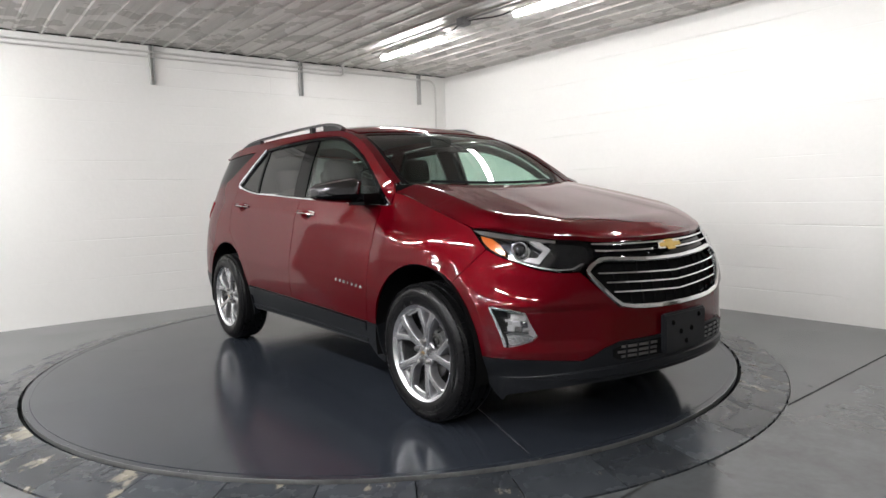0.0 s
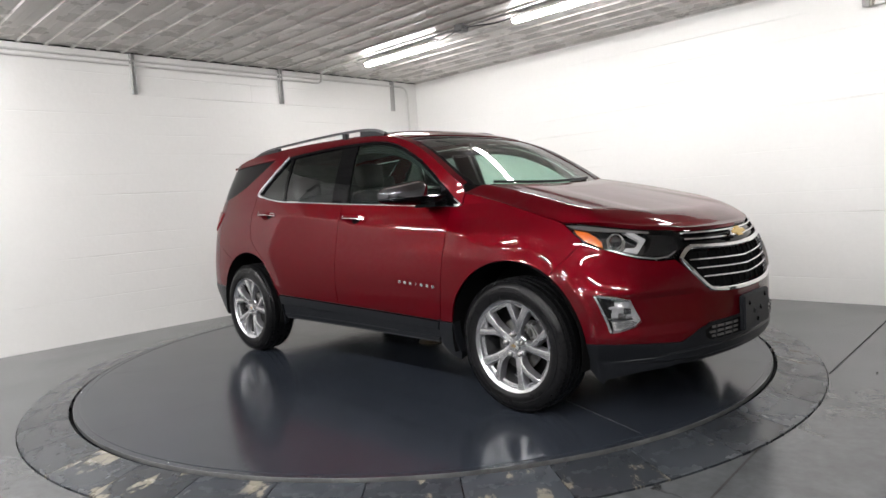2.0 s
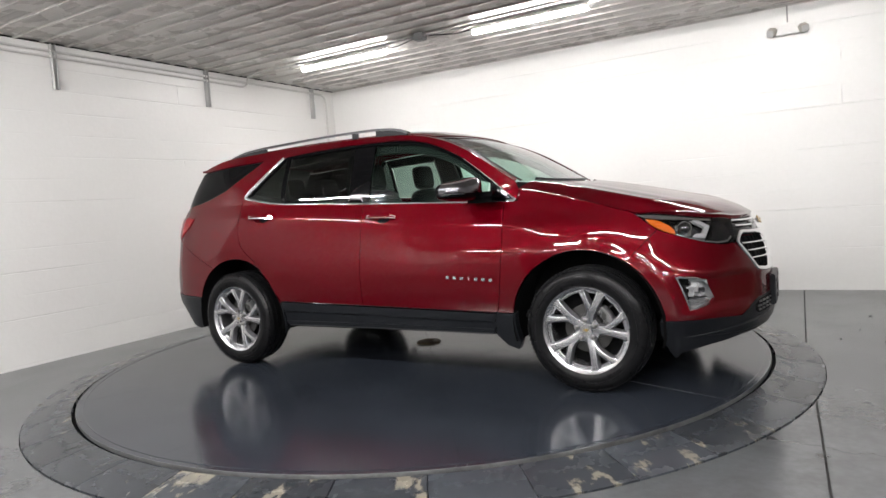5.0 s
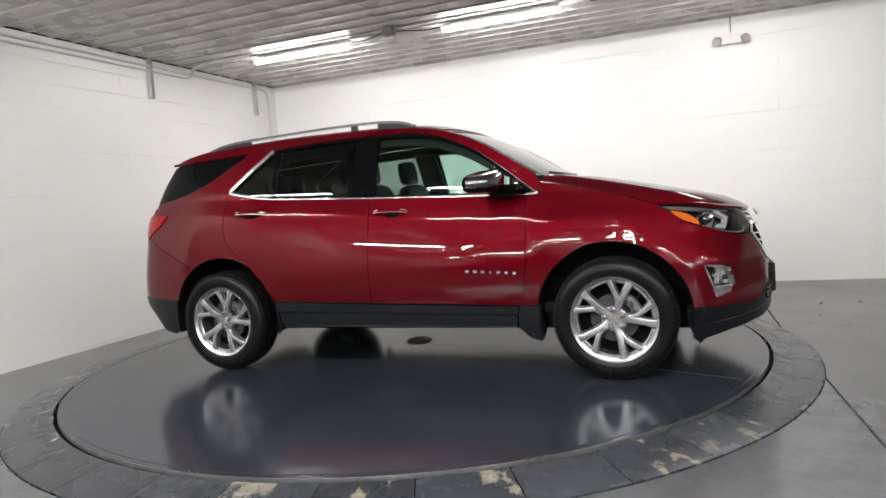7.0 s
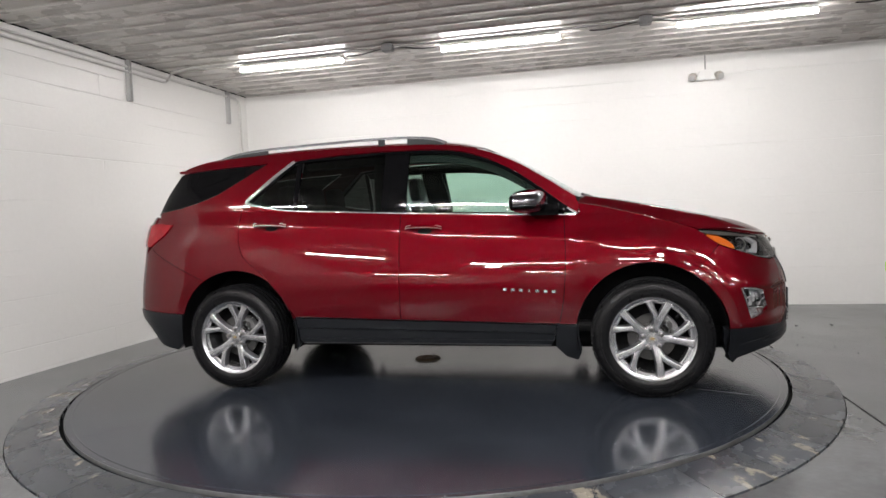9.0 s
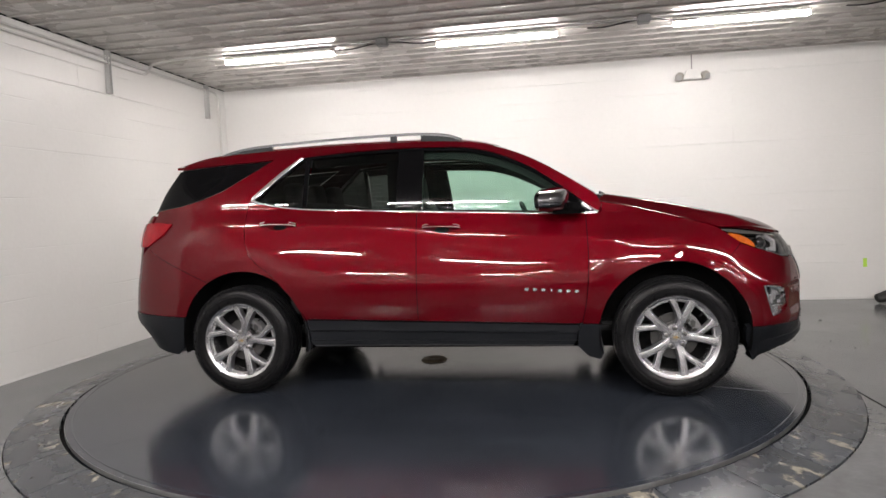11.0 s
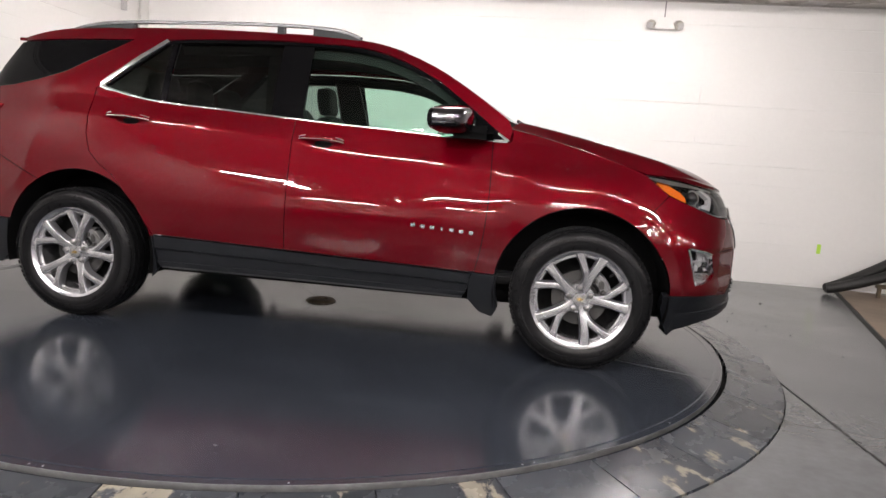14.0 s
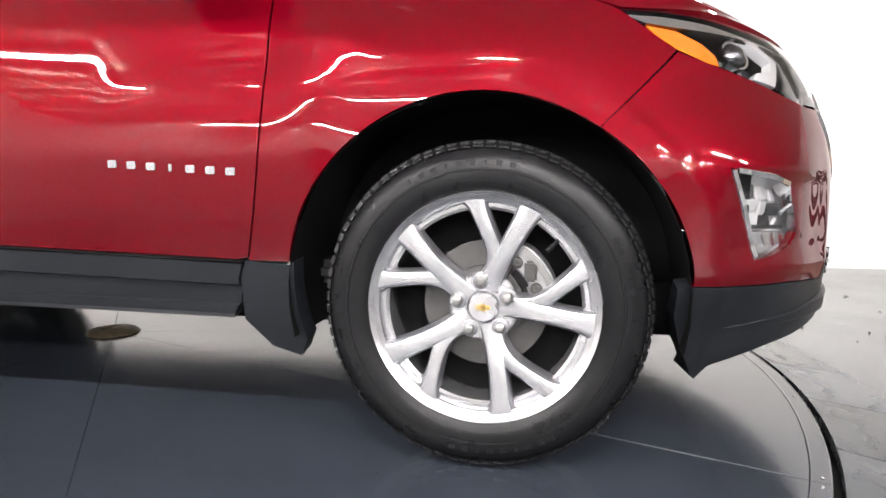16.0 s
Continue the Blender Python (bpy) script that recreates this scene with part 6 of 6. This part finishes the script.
def make_strut(y):
    bm = bmesh.new()
    add_box(bm, (X0, y - 0.022, 2.42), (X0 + 0.008, y + 0.022, ZC), 0.001)
    add_box(bm, (X0 + 0.004, y - 0.022, 2.42), (X0 + 0.045, y - 0.016, ZC), 0.001)
    add_box(bm, (X0 + 0.004, y + 0.016, 2.42), (X0 + 0.045, y + 0.022, ZC), 0.001)
    # grey in place of white: the channel's shading is put into its colour
    return tagged(part("strut_channel", bm, GREY_BOX, smooth=False), "short white-painted metal strut channel hanging on the wall", "bracket", "strut channels")


for y in (-2.55, -0.79, 0.95, 2.76):
    make_strut(y)

for x in (-0.90, 1.53, 3.75):
    jb = thing("junction_box", "grey junction box on the ceiling conduit", "junction box", "junction boxes", at=(x, 1.385, 2.785))
    part("body", box((-0.055, -0.05, -0.02), (0.055, 0.05, 0.045), 0.006), DARK_BOX, jb)
    part("cover", box((-0.05, -0.045, -0.027), (0.05, 0.045, -0.0205), 0.003), DARK_BOX, jb)
    for sx in (-1, 1):
        bm = bmesh.new()
        n = 9
        sweep(bm, [(sx * (0.05 + 0.44 * k / n), 0.02 + 0.13 * k / n, 0.012 - 0.012 * math.sin(math.pi * k / n) + 0.005 * math.sin(7 * k)) for k in range(n + 1)], circle_section(0.007, 6), (0, 0, 1))
        part("cable", bm, HOSE, jb, "sagging black cable")

emergency = thing("emergency_light", "white twin-head emergency light fixed high on the wall", "emergency light", at=(2.30, Y1, 2.60))
bm = box((-0.105, -0.08, -0.055), (0.105, 0.0, 0.06), 0.01)
for v in bm.verts:
    if v.co.z > 0:
        v.co.x *= 0.62
        v.co.y *= 0.8
part("body", bm, WHITE_PVC, emergency)
for sx in (-1, 1):
    bm = box((-0.042, -0.05, -0.042), (0.042, 0.03, 0.042), 0.016)
    head = part("lamp_head", bm, HEAD_PLASTIC, emergency, "dull grey lamp head")
    head.matrix_basis = pose(sx * 0.135, -0.055, -0.012) @ pose(0, 0, 0, 25, sx * -14, sx * 20)
    part("lamp_glass", box((-0.032, -0.056, -0.032), (0.032, -0.0505, 0.032), 0.004), GREY_BOX, head)
bm = bmesh.new()
sweep(bm, [(0.0, -0.02, 0.07), (0.0, -0.02, 0.235)], circle_section(0.006, 8), (1, 0, 0))
part("supply_pipe", bm, STEEL, emergency)

tagged(part("tape_mark", box((4.115, Y1 - 0.002, 0.315), (4.155, Y1, 0.415), 0.0), GREEN_TAPE, smooth=False), "small bright green tape mark on the wall", "tape mark")

hose_path = []
for k in range(44):
    a = math.pi * (k - 21.5) / 43
    rise = abs(k - 21.5) / 21.5
    hose_path.append((4.10 + 0.95 * rise ** 1.25, 2.88 - 0.07 * math.sin(a), 0.005 + (0.52 if k < 22 else 0.36) * rise ** 1.5))
conduit("hose", hose_path, 0.052, HOSE, "thick black rubber hose looped down to the floor", "hose", 14)

bm = bmesh.new()
sweep(bm, [(4.36, 3.24, ZF + 0.003), (3.33, -0.3, ZF + 0.003)], [(0.0, 0.0), (-2.2, 0.0), (-2.2, 0.001), (0.0, 0.001)])
structure(part("floor_patch", bm, BROWN_FLOOR, smooth=False), "bare brown concrete beside the painted floor", "floor patch")
stand = thing("metal_stand", "small rusty metal stand on the floor by the hose", "stand", at=(4.70, 2.86, ZF))
part("bar", box((-0.14, -0.03, 0.10), (0.25, 0.03, 0.14), 0.006), RUST, stand)
for x in (-0.11, 0.2):
    part("leg", box((x - 0.015, -0.02, 0.005), (x + 0.015, 0.02, 0.104), 0.004), RUST, stand)

# chips and crumbs dropped on the floor and the turntable
rng = random.Random(7)
bm = bmesh.new()
spots = [(2.88, 0.92, ZF, 0.007), (2.96, 0.67, ZF, 0.007), (2.62, 0.97, ZF, 0.009), (2.85, 1.85, ZF, 0.011), (3.16, 1.9, ZF, 0.010), (2.75, 1.3, ZF, 0.006), (3.1, 0.2, ZF, 0.006)]
spots += [(rng.uniform(-3.3, -1.2), rng.uniform(1.9, 3.1), ZF, rng.uniform(0.005, 0.012)) for _ in range(14) if rng.random() < 0.6]
spots += [(rng.uniform(2.7, 4.2), rng.uniform(-3.0, 2.6), ZF, rng.uniform(0.003, 0.006)) for _ in range(12)]
for x, y, z, r in spots:
    made = bmesh.ops.create_icosphere(bm, subdivisions=1, radius=r)["verts"]
    turn = rng.uniform(0, 6.28)
    for v in made:
        q = Vector((v.co.x * rng.uniform(0.6, 2.2), v.co.y * rng.uniform(0.5, 1.1), (v.co.z + r) * 0.3))
        v.co = Vector((x + q.x * math.cos(turn) - q.y * math.sin(turn), y + q.x * math.sin(turn) + q.y * math.cos(turn), z + 0.001 + q.z))
tagged(part("debris", bm, GAP, smooth=False), "small dark crumbs scattered on the grey floor", "debris", kind="stuff")

# ---- unseen dark furniture, added for the dark shapes mirrored in the car's paint ----
def make_cabinet(x, w, h):
    c = thing("storage_cabinet", "dark cabinet out of view, added to darken the car's reflections", "cabinet", "storage cabinets", at=(x, Y0, ZF))
    part("body", box((0, 0.004, 0), (w, 0.5, h), 0.006), LAMP_GREY, c)
    for k in range(2):
        d = part("door", box((0.012 + k * w / 2, 0.502, 0.05), ((k + 1) * w / 2 - 0.012, 0.52, h - 0.02), 0.004), LAMP_GREY, c)
        part("handle", box((w / 2 - 0.06 + 0.1 * k, 0.521, h * 0.5), (w / 2 - 0.04 + 0.1 * k, 0.545, h * 0.5 + 0.14), 0.004), STEEL, d)
    return c


for x, w, h in ((-3.3, 1.0, 1.95), (-2.2, 1.0, 1.95), (0.1, 1.2, 1.1)):
    make_cabinet(x, w, h)
bench = thing("workbench", "dark bench out of view, added to darken the car's reflections", "workbench", at=(1.7, Y0, ZF))
part("worktop", box((0, 0.01, 0.86), (2.4, 0.7, 0.91), 0.006), DARK_BOX, bench)
for x in (0.05, 2.28):
    for y in (0.06, 0.6):
        part("leg", box((x, y, 0), (x + 0.07, y + 0.07, 0.858), 0.004), LAMP_GREY, bench)
